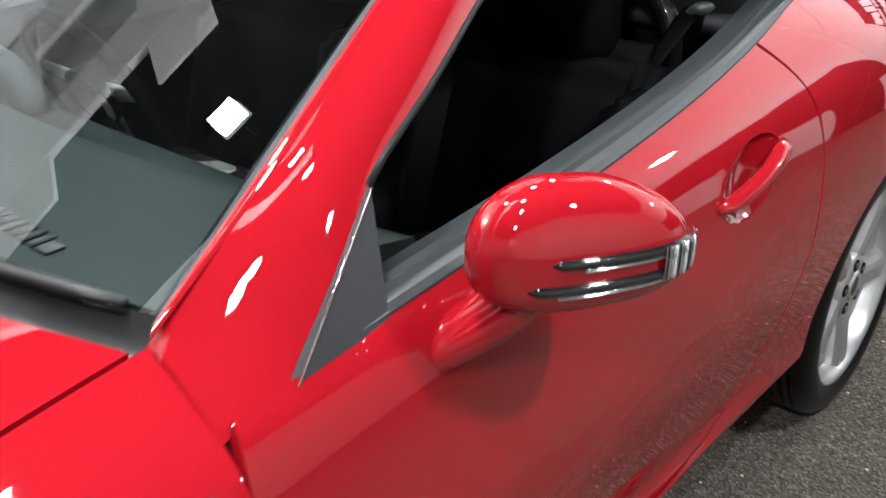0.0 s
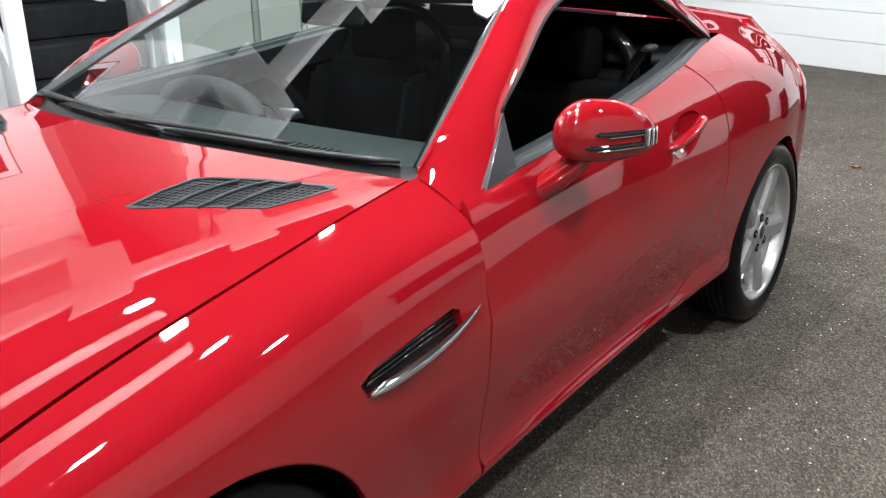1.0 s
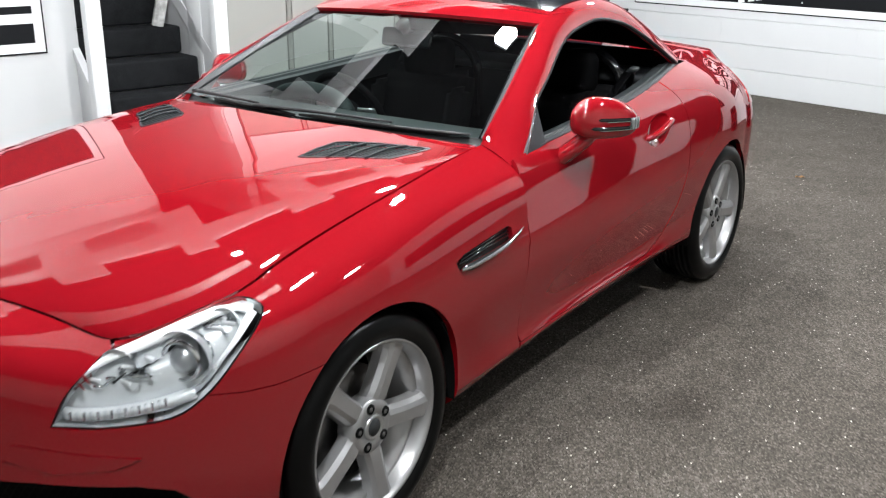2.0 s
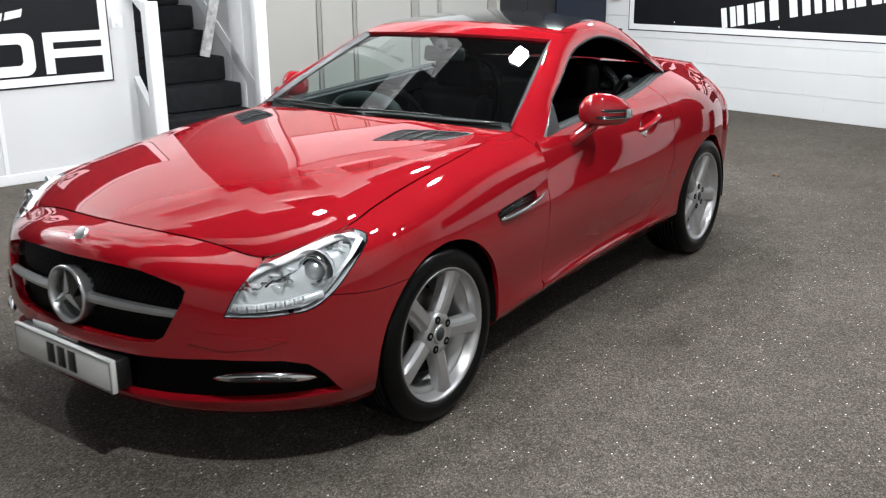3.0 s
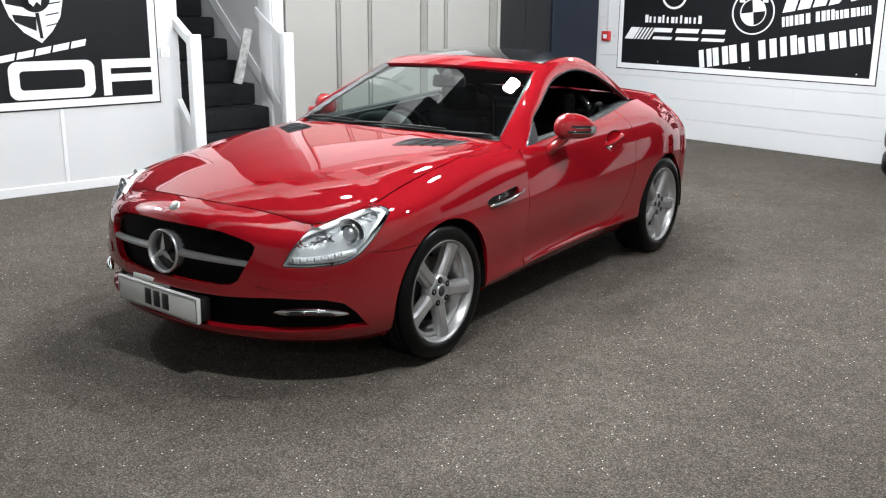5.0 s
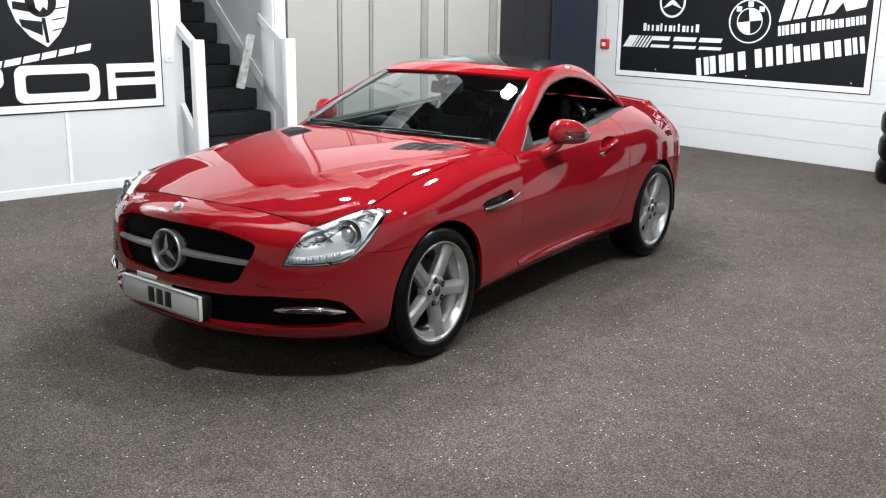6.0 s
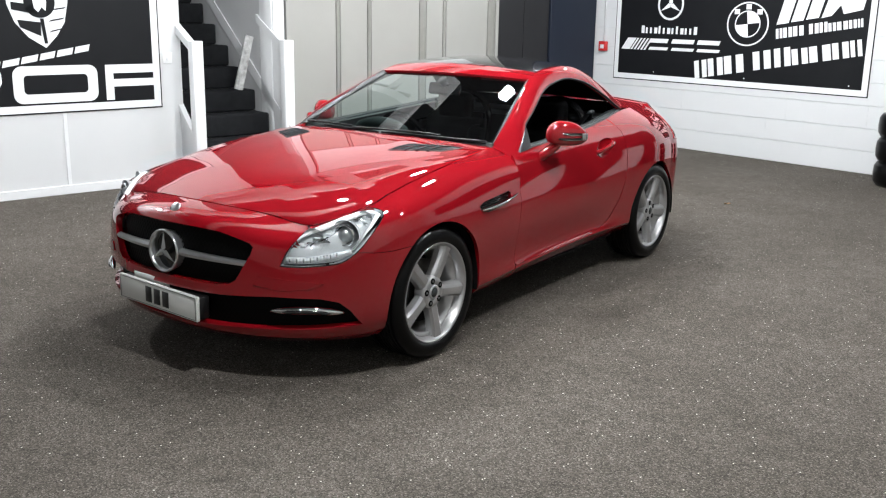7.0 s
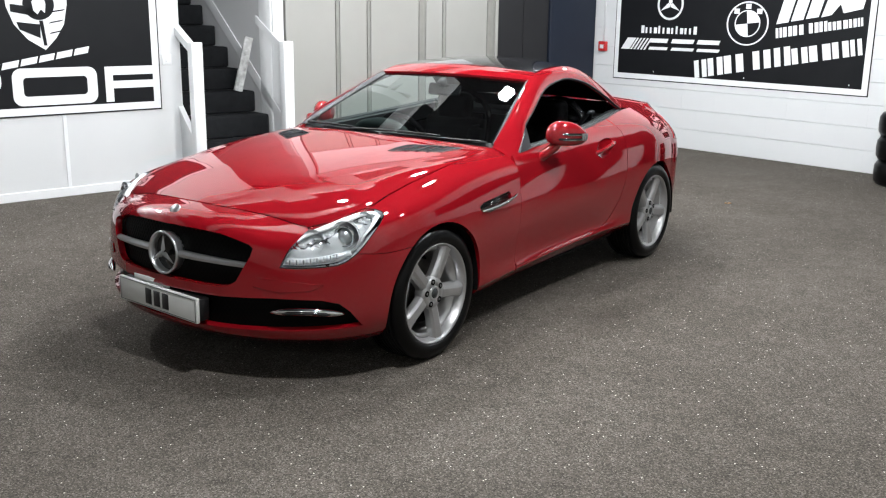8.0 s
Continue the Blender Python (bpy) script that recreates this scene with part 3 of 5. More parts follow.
# front bumper
bm = flat_grid(-1.2, -0.20, 64, 0, 6, 48)
trim(bm, [(-1.3, -1), (-.2, -1), (-.2, 3.40), (-.33, 3.44), (-.40, 3.50), (-.48, 3.62), (-.62, 4.6), (-.672, 5.985), (-1.3, 5.985)], "in")
for poly in (ARCH_F, widened(LAMP, 0.003), GRILLE, INTAKE):
    trim(bm, poly, "out")
part("front_bumper", lay(bm, fender_surface, both=True, lip=0.03), RED, car)

for side in (1, -1):
    bm = flat_grid(-0.66, 0.76, 80, 0, 6, 48)
    trim(bm, [(-.2, -1), (.7098, -1), (.7098, 1.7), (.7118, 3.0), (.7158, 4.0), (.7218, 5.0), (.7388, 5.985), (-.668, 5.985), (-.613, 4.64), (-.475, 3.633), (-.40, 3.515), (-.33, 3.455), (-.2, 3.415)], "in")
    for poly in (ARCH_F, widened(LAMP, 0.003)):
        trim(bm, poly, "out")
    trim(bm, SIDE_VENT, "out")
    part("front_wing", lay(bm, fender_surface, side, lip=0.02), RED, car)
    bm = flat_grid(0.70, 2.0, 64, 0, 6, 40)
    trim(bm, DOOR, "in")
    trim(bm, HANDLE_CUP, "out")
    door = part("door", lay(bm, quarter_surface, side, lip=0.02), RED, car)
    bm = flat_grid(0.70, 3.75, 140, 0, 6, 44)
    trim(bm, widened(DOOR, 0.006)[1:-1] + [(1.937, 6.2), (.70, 6.2)], "out")
    trim(bm, ARCH_R, "out")
    trim(bm, [(.72, -1), (3.8, -1), (3.8, 6.1), (.72, 6.1)], "in")
    part("rear_quarter", lay(bm, quarter_surface, side, lip=0.02), RED, car)

# dark shell just under the panels
for side in (1, -1):
    bm = flat_grid(-1.2, 0.72, 40, 0.6, 5.6, 14)
    trim(bm, disc(0.005, 0.305, 0.36, False), "out")
    trim(bm, widened(LAMP, .01), "out")
    part("inner_shell", lay(bm, lambda s, h: body(s, h, False, -0.03 - 0.06 * max(0, min(1, (-.2 - s) / .2))), side), UNDER, car)
    bm = flat_grid(0.72, 3.75, 60, 0.6, 5.6, 14)
    trim(bm, disc(2.43, 0.305, 0.358, True), "out")
    part("inner_shell", lay(bm, lambda s, h: body(s, h, True, -0.03), side), UNDER, car)


# bonnet: a patch between the front edge, the wing edges and the cowl
BONNET_MID = [(-0.655, .748), (-.5, .787), (-.25, .836), (0, .873), (.3, .907), (.60, .927)]
COWL = [(0, .600, .927), (.25, .613, .926), (.5, .660, .918), (.682, .728, .905)]


def cowl(a):
    x = a * COWL[-1][0]
    return Vector((x, curve([(p[0], p[1]) for p in COWL], x), curve([(p[0], p[2]) for p in COWL], x)))


def sheet(a, t):
    """Plan of the bonnet: a from the middle (0) to the wing (1), t from the nose (0) to the cowl (1)."""
    mid, edge = Vector((0, -0.655 + 1.255 * t, 0)), body(-0.67 + (0.735 + 0.67) * t, 6.0)
    front, back = body(-1.2 + 0.53 * a, 6.0), cowl(a)
    c00, c10, c01, c11 = body(-1.2, 6.0), body(-.67, 6.0), cowl(0), cowl(1)
    return (1 - a) * mid + a * edge + (1 - t) * front + t * back - ((1 - a) * (1 - t) * c00 + a * (1 - t) * c10 + (1 - a) * t * c01 + a * t * c11)


def across(a):
    return .62 * a * a + .38 * a**14


EDGE_FAIR = np.polyfit([k / 40 for k in range(41)], [body(-0.67 + 1.405 * k / 40, 6.0).z for k in range(41)], 3)
MID_FAIR = np.polyfit([k / 40 for k in range(41)], [spline(BONNET_MID, -0.655 + 1.255 * k / 40) for k in range(41)], 3)


def soft_min(x, y, r):
    h = max(r - abs(x - y), 0.0) / r
    return min(x, y) - h * h * r * .25


def bonnet(a, t):
    """The pressed sheet: a fair crown, a raised middle and flat facets that run back to the vents."""
    a, t = max(0.0, min(1.0, a)), max(0.0, min(1.0, t))
    p = sheet(a, t)
    mid, edge = float(np.polyval(MID_FAIR, t)), float(np.polyval(EDGE_FAIR, t))
    ends = [float(np.polyval(MID_FAIR, q)) + float(np.polyval(EDGE_FAIR, q) - np.polyval(MID_FAIR, q)) * across(a) for q in (0, 1)]
    z = mid + (edge - mid) * across(a)
    z += (body(-1.2 + .53 * a, 6.0).z - ends[0]) * (1 - t)**9 + (cowl(a).z - ends[1]) * t**6
    z += (body(-0.67 + 1.405 * t, 6.0).z - edge) * a**12 * fade(t / .2) * fade((1 - t) / .2)
    inner = .315 + .09 * t
    z += .0075 * math.sin(1.5708 * min(1, t * 1.1)) * soft_min(1.0, (1 - a) / (1 - inner), .02)
    return Vector((p.x, p.y, z))


def on_sheet(x, y):
    """Where a point of the plan lies on the bonnet."""
    a, t = x / .71, (y + .655) / 1.3
    for _ in range(20):
        p = sheet(a, t)
        a, t = a + (x - p.x) / .70, t + (y - p.y) / 1.26
    return a, t


VENT_POLY = [on_sheet(*q) for q in ((.352, .285), (.344, .375), (.350, .452), (.372, .478), (.47, .535), (.596, .592), (.614, .588), (.600, .512), (.578, .435), (.555, .418), (.46, .358), (.375, .292))]
bm = flat_grid(0, 1, 90, 0.004, 0.992, 110)
trim(bm, VENT_POLY, "out")
trim(bm, [(-1, -1), (.9935, -1), (.9935, 2), (-1, 2)], "in")
part("bonnet", lay(bm, bonnet, both=True, lip=0.015), RED, car)

# wheels
TYRE_R, TYRE_W, RIM_R = 0.317, 0.228, 0.241


def wheel(x, y, turn, side):
    """Five-spoke alloy wheel with tyre, disc and bolts, built facing +x."""
    root = part("wheel", lathe([(-0.09, 0.2), (-0.09, 0.228), (0.06, 0.228), (0.06, 0.2), (-0.09, 0.2)], 56), ALLOY, car)
    prof = [(-.10, .225), (-.112, .25), (-.110, .285), (-.098, .307), (-.07, .317)]
    for k in range(-3, 4):
        prof += [(k * .022 - .006, .317), (k * .022 - .003, .311), (k * .022 + .003, .311), (k * .022 + .006, .317)] if k else [(-.005, .317), (0, .311), (.005, .317)]
    prof += [(.09, .312), (.104, .298), (.113, .275), (.1135, .262), (.110, .250), (.104, .243), (.098, .238), (.08, .228)]
    part("tyre", lathe(prof, 72), RUBBER, root)
    lip = [(.06, .226), (.085, .230), (.098, .240), (.1035, .2395), (.104, .235), (.098, .2305), (.085, .222), (.03, .214), (-.02, .206)]
    part("rim", lathe(lip, 72), ALLOY, root)
    for k in range(5):
        bm = bmesh.new()
        a = 2 * math.pi * k / 5
        rows = [(.030, .030, .074), (.060, .033, .080), (.085, .0325, .085), (.12, .031, .088), (.165, .0315, .0905), (.205, .0355, .093), (.225, .041, .0925), (.2345, .047, .0905)]
        ring = [[(x0 - .045, -w * 1.12), (x0 - .016, -w), (x0 - .003, -w * .72), (x0, w * .35), (x0 - .006, w * .74), (x0 - .020, w), (x0 - .045, w * 1.12)] for r, w, x0 in rows]
        vs = [[bm.verts.new((px, r * math.cos(a) - q * math.sin(a), r * math.sin(a) + q * math.cos(a))) for px, q in row] for (r, *_), row in zip(rows, ring)]
        for q, w2 in zip(vs, vs[1:]):
            for i in range(7):
                bm.faces.new((q[i], q[(i + 1) % 7], w2[(i + 1) % 7], w2[i]))
        bm.faces.new(vs[0])
        bm.faces.new(vs[-1][::-1])
        bmesh.ops.recalc_face_normals(bm, faces=bm.faces)
        part("spoke", bm, ALLOY, root, smooth=False)
    part("hub", lathe([(.03, .078), (.074, .078), (.0835, .070), (.0865, .036), (.074, .034), (.070, .0)], 40), ALLOY, root)
    part("hub_cap_badge", lathe([(.086, .0245), (.0893, .024), (.0895, .0)], 28), GREY_TRIM, root, "dark grey cap centre")
    part("hub_cap", lathe([(.062, .036), (.0885, .035), (.0915, .030), (.0890, .026), (.0885, .0)], 32), SATIN, root, "grey centre cap")
    for k in range(5):
        a = 2 * math.pi * (k + 0.5) / 5
        # black disc on the hub face, painted shade of an uncut bolt hole
        part("bolt_hole_shade", lathe([(.0815, .0150), (.0872, .0146), (.0876, .0132), (.0862, .0)], 16, at=(0, .055 * math.cos(a), .055 * math.sin(a))), UNDER, root)
        part("wheel_bolt", lathe([(.08, .0065), (.0876, .0065), (.0884, .0045), (.0880, 0)], 6, at=(0, .055 * math.cos(a), .055 * math.sin(a))), STEEL, root)
    part("brake_disc", lathe([(0, .05), (.012, .05), (.012, .148), (-.012, .148), (-.012, .05)], 48), STEEL, root)
    part("caliper", prism([(.05, -.07), (.13, -.075), (.152, 0), (.13, .075), (.05, .07)], .05, "x", -.02), UNDER, root)
    root.matrix_local = Matrix.Translation((x, y, TYRE_R)) @ Matrix.Rotation(0 if side > 0 else math.pi, 4, "Z") @ Matrix.Rotation(turn, 4, "X")
    return root


for side in (1, -1):
    wheel(side * 0.775, 0.0, radians(-80), side)
    wheel(side * 0.775, 2.43, radians(-81), side)
    for y, rear in ((0.005, False), (2.43, True)):
        bm = bmesh.new()
        n = 24
        prof = [(side * 0.87, .350), (side * 0.60, .362), (side * 0.52, .362), (side * 0.52, .10)]
        rows = [[bm.verts.new((px, y + r * math.cos(math.pi * (k / n * 1.1 - 0.05)), 0.305 + r * math.sin(math.pi * (k / n * 1.1 - 0.05)))) for k in range(n + 1)] for px, r in prof]
        for q, w2 in zip(rows, rows[1:]):
            for k in range(n):
                bm.faces.new((q[k], q[k + 1], w2[k + 1], w2[k]))
        part("wheel_housing", bm, UNDER, car)
part("underbody", box(-.60, .60, -.55, 3.0, .20, .30, .03, 2), UNDER, car)
for side in (1, -1):
    part("sill_bottom", box(side * .80 if side < 0 else .55, -.55 if side < 0 else .80, .42, 2.0, .215, .30, .02, 2), UNDER, car)


# ---- glass house
def lerp3(knots, t):
    return Vector(tuple(spline([(k[0], k[i]) for k in knots], t) for i in (1, 2, 3)))


def lower_edge(t):
    return Vector(tuple(curve([(k[0], k[i]) for k in LOWER_EDGE], t) for i in (1, 2, 3)))


# edge of the screen and roof (upper) and of the side window (lower), from the cowl over the roof to the deck
UPPER = [(0, .697, .738, .914), (.12, .678, .857, .980), (.3, .617, 1.097, 1.098), (.47, .545, 1.337, 1.215), (.55, .525, 1.44, 1.247), (.68, .50, 1.68, 1.272), (.8, .50, 1.93, 1.26), (.9, .52, 2.14, 1.185), (1.0, .57, 2.42, 1.02)]
LOWER_EDGE = [(0, .806, .737, .874), (.06, .803, .838, .886), (.12, .772, .905, .935), (.2, .733, .99, .996), (.3, .690, 1.14, 1.058), (.47, .622, 1.36, 1.150), (.55, .598, 1.50, 1.188), (.68, .582, 1.70, 1.208), (.8, .594, 1.90, 1.180), (.9, .640, 2.05, 1.110), (1.0, .694, 2.25, .990)]


FOOT = 5.0                     # level at which the wing's rear edge is as wide as the door's top
while body(.73, FOOT).x > body(.74, 6.0, True).x:
    FOOT += .02


def pillar(t, w):
    """Side frame of the roof: t along it, w from the window (0) to the screen and roof (1)."""
    a, b = lower_edge(t), lerp3(UPPER, t)
    p = a.lerp(b, w)
    d = b - a
    along = lerp3(UPPER, min(1, t + .01)) - lerp3(UPPER, max(0, t - .01))
    n = along.cross(d).normalized()
    if n.x < 0:
        n = -n
    p = p + n * 0.016 * (1 - (2 * w - 1)**2) * (0.3 + 0.7 * min(1, t * 6))
    if t < 0.14:        # meet the wing's rear edge
        foot = body(.7272 + .0135 * w, FOOT + (6 - FOOT) * w)
        start = lower_edge(0).lerp(lerp3(UPPER, 0), w)
        p += (foot - start) * (1 - t / 0.14)**2
    return p


def screen_top(a):
    return Vector((a * .5263, 1.2858 + .0638 * a * a, 1.2224 - .0155 * a * a))


def screen(a, t):
    """Windscreen, nearly flat: a from the middle to the pillar, t from the cowl to the roof."""
    q = a * a
    base = Vector((a * .690, .6538 + .0812 * q + .036 * q * q, .9235 - .0061 * q + .0046 * q * q))
    return base.lerp(screen_top(a), t) + Vector((0, -.45, .9)) * (.0025 + .0014 * q) * math.sin(math.pi * t)


def roof(a, t):
    """Roof: a from the middle to the side frame, t from the screen to the deck."""
    e = lerp3(UPPER, .47 + .53 * t)
    start, end = screen_top(a) + Vector((0, -.010, .008)), Vector((a * .57, 2.42 + .08 * (1 - a * a), 1.02 + .01 * (1 - a * a)))
    y_mid = e.y + (start.y - 1.3396) * (1 - t) + (end.y - 2.42) * t
    crown = .016 * (1 - t) + .030 * math.sin(math.pi * min(1, t * 1.05)) + .01 * t
    return Vector((a * e.x, y_mid, e.z + crown * (1 - a * a)))


for side in (1, -1):
    bm = flat_grid(0, 1, 60, 0, 1, 8)
    part("roof_frame", lay(bm, pillar, side, lip=0.02), RED, car)
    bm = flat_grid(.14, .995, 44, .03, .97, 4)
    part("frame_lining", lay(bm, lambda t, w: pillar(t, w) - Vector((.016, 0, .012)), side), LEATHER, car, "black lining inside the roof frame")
bm = flat_grid(0, .985, 24, .0, .985, 20)
windscreen = part("windscreen", lay(bm, screen, both=True), SCREEN, car, "tinted windscreen glass")
windscreen.visible_shadow = False
bm = flat_grid(0, 1, 20, 0.004, .16, 8)
part("roof_header", lay(bm, roof, both=True, lip=0.015), RED, car)
bm = flat_grid(0, .985, 20, .166, .72, 16)
part("roof_panel", lay(bm, roof, both=True, lip=0.01), GLOSS_BLACK, car, "black glass roof panel")
bm = flat_grid(0, 1, 20, .726, 1.0, 10)
part("rear_window", lay(bm, roof, both=True), GLOSS_BLACK, car, "dark rear window")
bm = flat_grid(0, .98, 16, .02, .985, 18)
part("headlining", lay(bm, lambda a, t: roof(a, t) - Vector((0, 0, .018)), both=True), LEATHER, car, "black roof lining")
# deck behind the roof
bm = flat_grid(0, 1, 14, 2.38, 3.75, 36)


def deck(a, s):
    e = body(s, 6.0, True)
    crown = .035 * min(1, max(0, (3.75 - s) / .6))
    return Vector((a * e.x, e.y + (0 if s < YR else .04 * (1 - a * a) * (s - YR)), e.z + crown * (1 - a * a)))


part("boot_lid", lay(bm, deck, both=True), RED, car)


# ---- front of the car: lamps, grille, plate
def ribbon_bars(poly, lines, width):
    """Thin bars along (a0, b0, a1, b1) in two parameters, cut to a polygon."""
    bm = bmesh.new()
    for a0, b0, a1, b1, wa, wb in lines:
        n = 6
        row = []
        for k in range(n + 1):
            t = k / n
            a, b = a0 + (a1 - a0) * t, b0 + (b1 - b0) * t
            row.append((bm.verts.new((a - wa, b - wb, 0)), bm.verts.new((a + wa, b + wb, 0))))
        for p, q in zip(row, row[1:]):
            bm.faces.new((p[0], q[0], q[1], p[1]))
    trim(bm, poly, "in")
    bmesh.ops.recalc_face_normals(bm, faces=bm.faces)
    return bm


def shrunk(poly, f, g=None):
    cx, cy = sum(p[0] for p in poly) / len(poly), sum(p[1] for p in poly) / len(poly)
    return [(cx + (x - cx) * f, cy + (y - cy) * (g or f)) for x, y in poly]


def turned(bm, m):
    bmesh.ops.transform(bm, matrix=m, verts=bm.verts)
    return bm


def aim(at, toward):
    """A pose whose x axis points along toward."""
    return Matrix.Translation(at) @ Vector(toward).to_track_quat("X", "Z").to_matrix().to_4x4()


for side in (1, -1):
    lamp = part("headlight", trim(flat_grid(-.80, -.28, 8, 3.3, 6, 8), LAMP, "in"), REFLECTOR, car, "clear headlight with chrome reflectors")
    bm = trim(flat_grid(-.80, -.28, 26, 3.3, 6, 26), LAMP, "in")
    me = lamp.data
    lay(bm, lambda s, h: body(s, h, False, -0.042), side)
    bm.normal_update()
    for f in bm.faces:
        f.smooth = True
    bm.to_mesh(me)
    bm.free()
    bm = trim(flat_grid(-.80, -.28, 26, 3.3, 6, 26), LAMP, "in")
    lay(bm, lambda s, h: body(s, h, False, -0.004), side, lip=0.055)
    gone = [f for f in bm.faces if all(not e.is_boundary for e in f.edges) and f.calc_area() > 0 and not any(len(e.link_faces) == 1 for e in f.edges)]
    bmesh.ops.delete(bm, geom=gone, context="FACES")
    part("lamp_housing", bm, REFLECTOR, lamp)
    bm = trim(flat_grid(-.80, -.28, 26, 3.3, 6, 26), LAMP, "in")
    cover = part("lamp_cover", lay(bm, lambda s, h: body(s, h, False, 0.0005), side), CLEAR, lamp, "clear plastic lamp cover")
    cover.visible_shadow = False
    c = body(-.50, 4.25, False, -0.055)
    way = Vector((side * .28, -1, -.02))
    pos = Vector((c.x * side, c.y, c.z))
    part("projector_bowl", turned(lathe([(.022, .066), (.008, .062), (-.006, .057), (-.014, .05)], 40), aim(pos, way)), SATIN, lamp, "wide silver bowl round the lens")
    part("projector_ring", turned(lathe([(-.02, .052), (.026, .050), (.034, .046), (.032, .040), (.008, .038)], 40), aim(pos, way)), CHROME, lamp)
    part("projector_barrel", turned(lathe([(.0, .040), (.022, .0385), (.022, .035), (.0, .034)], 32), aim(pos, way)), GLOSS_BLACK, lamp)
    part("projector_lens", turned(lathe([(.004, .034), (.020, .033), (.034, .024), (.041, .012), (.043, .0)], 32), aim(pos, way)), SATIN, lamp, "grey glass bulb lens")
    c = body(-.635, 4.6, False, -0.050)
    pos = Vector((c.x * side, c.y, c.z))
    part("reflector", turned(lathe([(.018, .052), (.006, .046), (-.006, .034), (-.012, .018), (-.012, .0)], 32), aim(pos, way)), CHROME, lamp)
    part("bulb", turned(lathe([(-.012, .006), (.016, .006), (.022, .003), (.023, 0)], 12), aim(pos, way)), SATIN, lamp)
    for k in range(5):                              # ribs beside the main beam bowl
        a, b = body(-.675 + .017 * k, 4.20 + .05 * k, False, -.040), body(-.655 + .024 * k, 4.48 + .04 * k, False, -.036)
        part("reflector_rib", sweep([(a.x * side, a.y, a.z), (b.x * side, b.y, b.z)], [.0035, .0015], 6), GLOSS_BLACK if k % 2 else CHROME, lamp)
    c = body(-.40, 4.9, False, -0.040)
    pos = Vector((c.x * side, c.y, c.z))
    part("indicator_reflector", turned(lathe([(.012, .036), (.002, .032), (-.006, .018), (-.006, .0)], 24), aim(pos, way)), REFLECTOR, lamp)
    a, b = body(-.46, 5.22, False, -.026), body(-.375, 5.36, False, -.024)
    part("lamp_slot", sweep([(a.x * side, a.y, a.z), (b.x * side, b.y, b.z)], [.003, .006], 8, flat=.7), GLOSS_BLACK, lamp, "dark slot")
    # pale brow along the upper rim
    brow = [body(s, h, False, -0.014) for s, h in ((-.735, 4.35), (-.700, 4.95), (-.655, 5.42), (-.60, 5.6), (-.50, 5.62), (-.42, 5.6), (-.365, 5.4), (-.345, 5.0), (-.40, 4.40), (-.455, 3.95))]
    part("brow_trim", sweep([(p.x * side, p.y, p.z) for p in brow], [.006, .012, .020, .025, .025, .022, .017, .012, .009, .006], 10, flat=.45), BROW, lamp, "pale glossy brow strip")
    spread = random.Random(5)
    for k in range(22):                             # small bright chips, tilted at random, added to imitate the reflectors' sparkle
        s, h = (spread.uniform(-.70, -.58), spread.uniform(4.25, 4.95)) if k < 12 else (spread.uniform(-.46, -.39), spread.uniform(4.6, 5.25))
        p = body(s, h, False, -.030)
        m = aim(Vector((p.x * side, p.y, p.z)), Vector((side * (.3 + spread.uniform(-.5, .5)), -1, .35 + spread.uniform(-.4, .5))))
        long = spread.uniform(.008, .018)
        part("sparkle_chip", turned(box(-.0015, .0015, -long, long, -.004, .004, .0008, 1), m), CHROME if k % 3 else BROW, lamp)
    strip = [body(-.745 + .25 * k / 10, 3.68 - .05 * k / 10 + .10 * max(0, k / 10 - .7), False, -0.020) for k in range(11)]
    part("daylight_strip", sweep([(p.x * side, p.y, p.z) for p in strip], .015, 8, flat=1.0), REFLECTOR, lamp)
    for k in range(16):
        p = body(-.742 + .0125 * k, 3.69, False, -0.006)
        part("strip_facet", box(p.x * side - .003, p.x * side + .003, p.y - .003, p.y + .003, p.z - .010, p.z + .010, .0015, 1), CHROME if k % 2 else CLEAR, lamp)
    part("rim_seal", sweep([(p.x * side, p.y, p.z) for p in [body(s, h, False, -0.004) for s, h in widened(LAMP, .0015)]], .0019, 6, closed=True), UNDER, lamp, "thin black seal")
    # washer flap outline
    flap = [(-.856, 2.81), (-.838, 3.10), (-.781, 3.08), (-.70, 3.0), (-.607, 2.90), (-.657, 2.75), (-.763, 2.66)]
    bm = trim(flat_grid(-.88, -.58, 14, 2.5, 3.3, 8), flap, "in")
    part("washer_flap", lay(bm, lambda s, h: body(s, h, False, 0.0035), side, lip=0.006), RED, car)
    rim = [body(s, h, False, .0030) for s, h in flap]
    part("flap_edge", sweep([(p.x * side, p.y, p.z) for p in rim], .0020, 6, closed=True), RED, car, "rounded edge of the washer flap")
    # wing vent
    bm = trim(flat_grid(.3, .7, 16, 3.4, 4.3, 8), SIDE_VENT, "in")
    vent = part("wing_vent", lay(bm, lambda s, h: body(s, h, False, -0.018), side), BLACK_PLASTIC, car, "black vent with a chrome fin")
    fin = [body(.338 + .345 * k / 10, 3.755 + .08 * k / 10 + .12 * (k / 10)**3, False, .004 + .010 * math.sin(math.pi * k / 10)) for k in range(11)]
    part("chrome_fin", sweep([(p.x * side, p.y, p.z) for p in fin], [.007, .012, .013, .013, .0125, .012, .011, .010, .008, .006, .002], 10, flat=.8), CHROME, vent)
    for j in range(3):
        a, b = body(.345 + .01 * j, 3.82 + .06 * j, False, -.010), body(.612, 3.90 + .07 * j, False, -.010)
        part("vent_slat", sweep([(a.x * side, a.y, a.z), (b.x * side, b.y, b.z)], .004, 6), GLOSS_BLACK, vent)
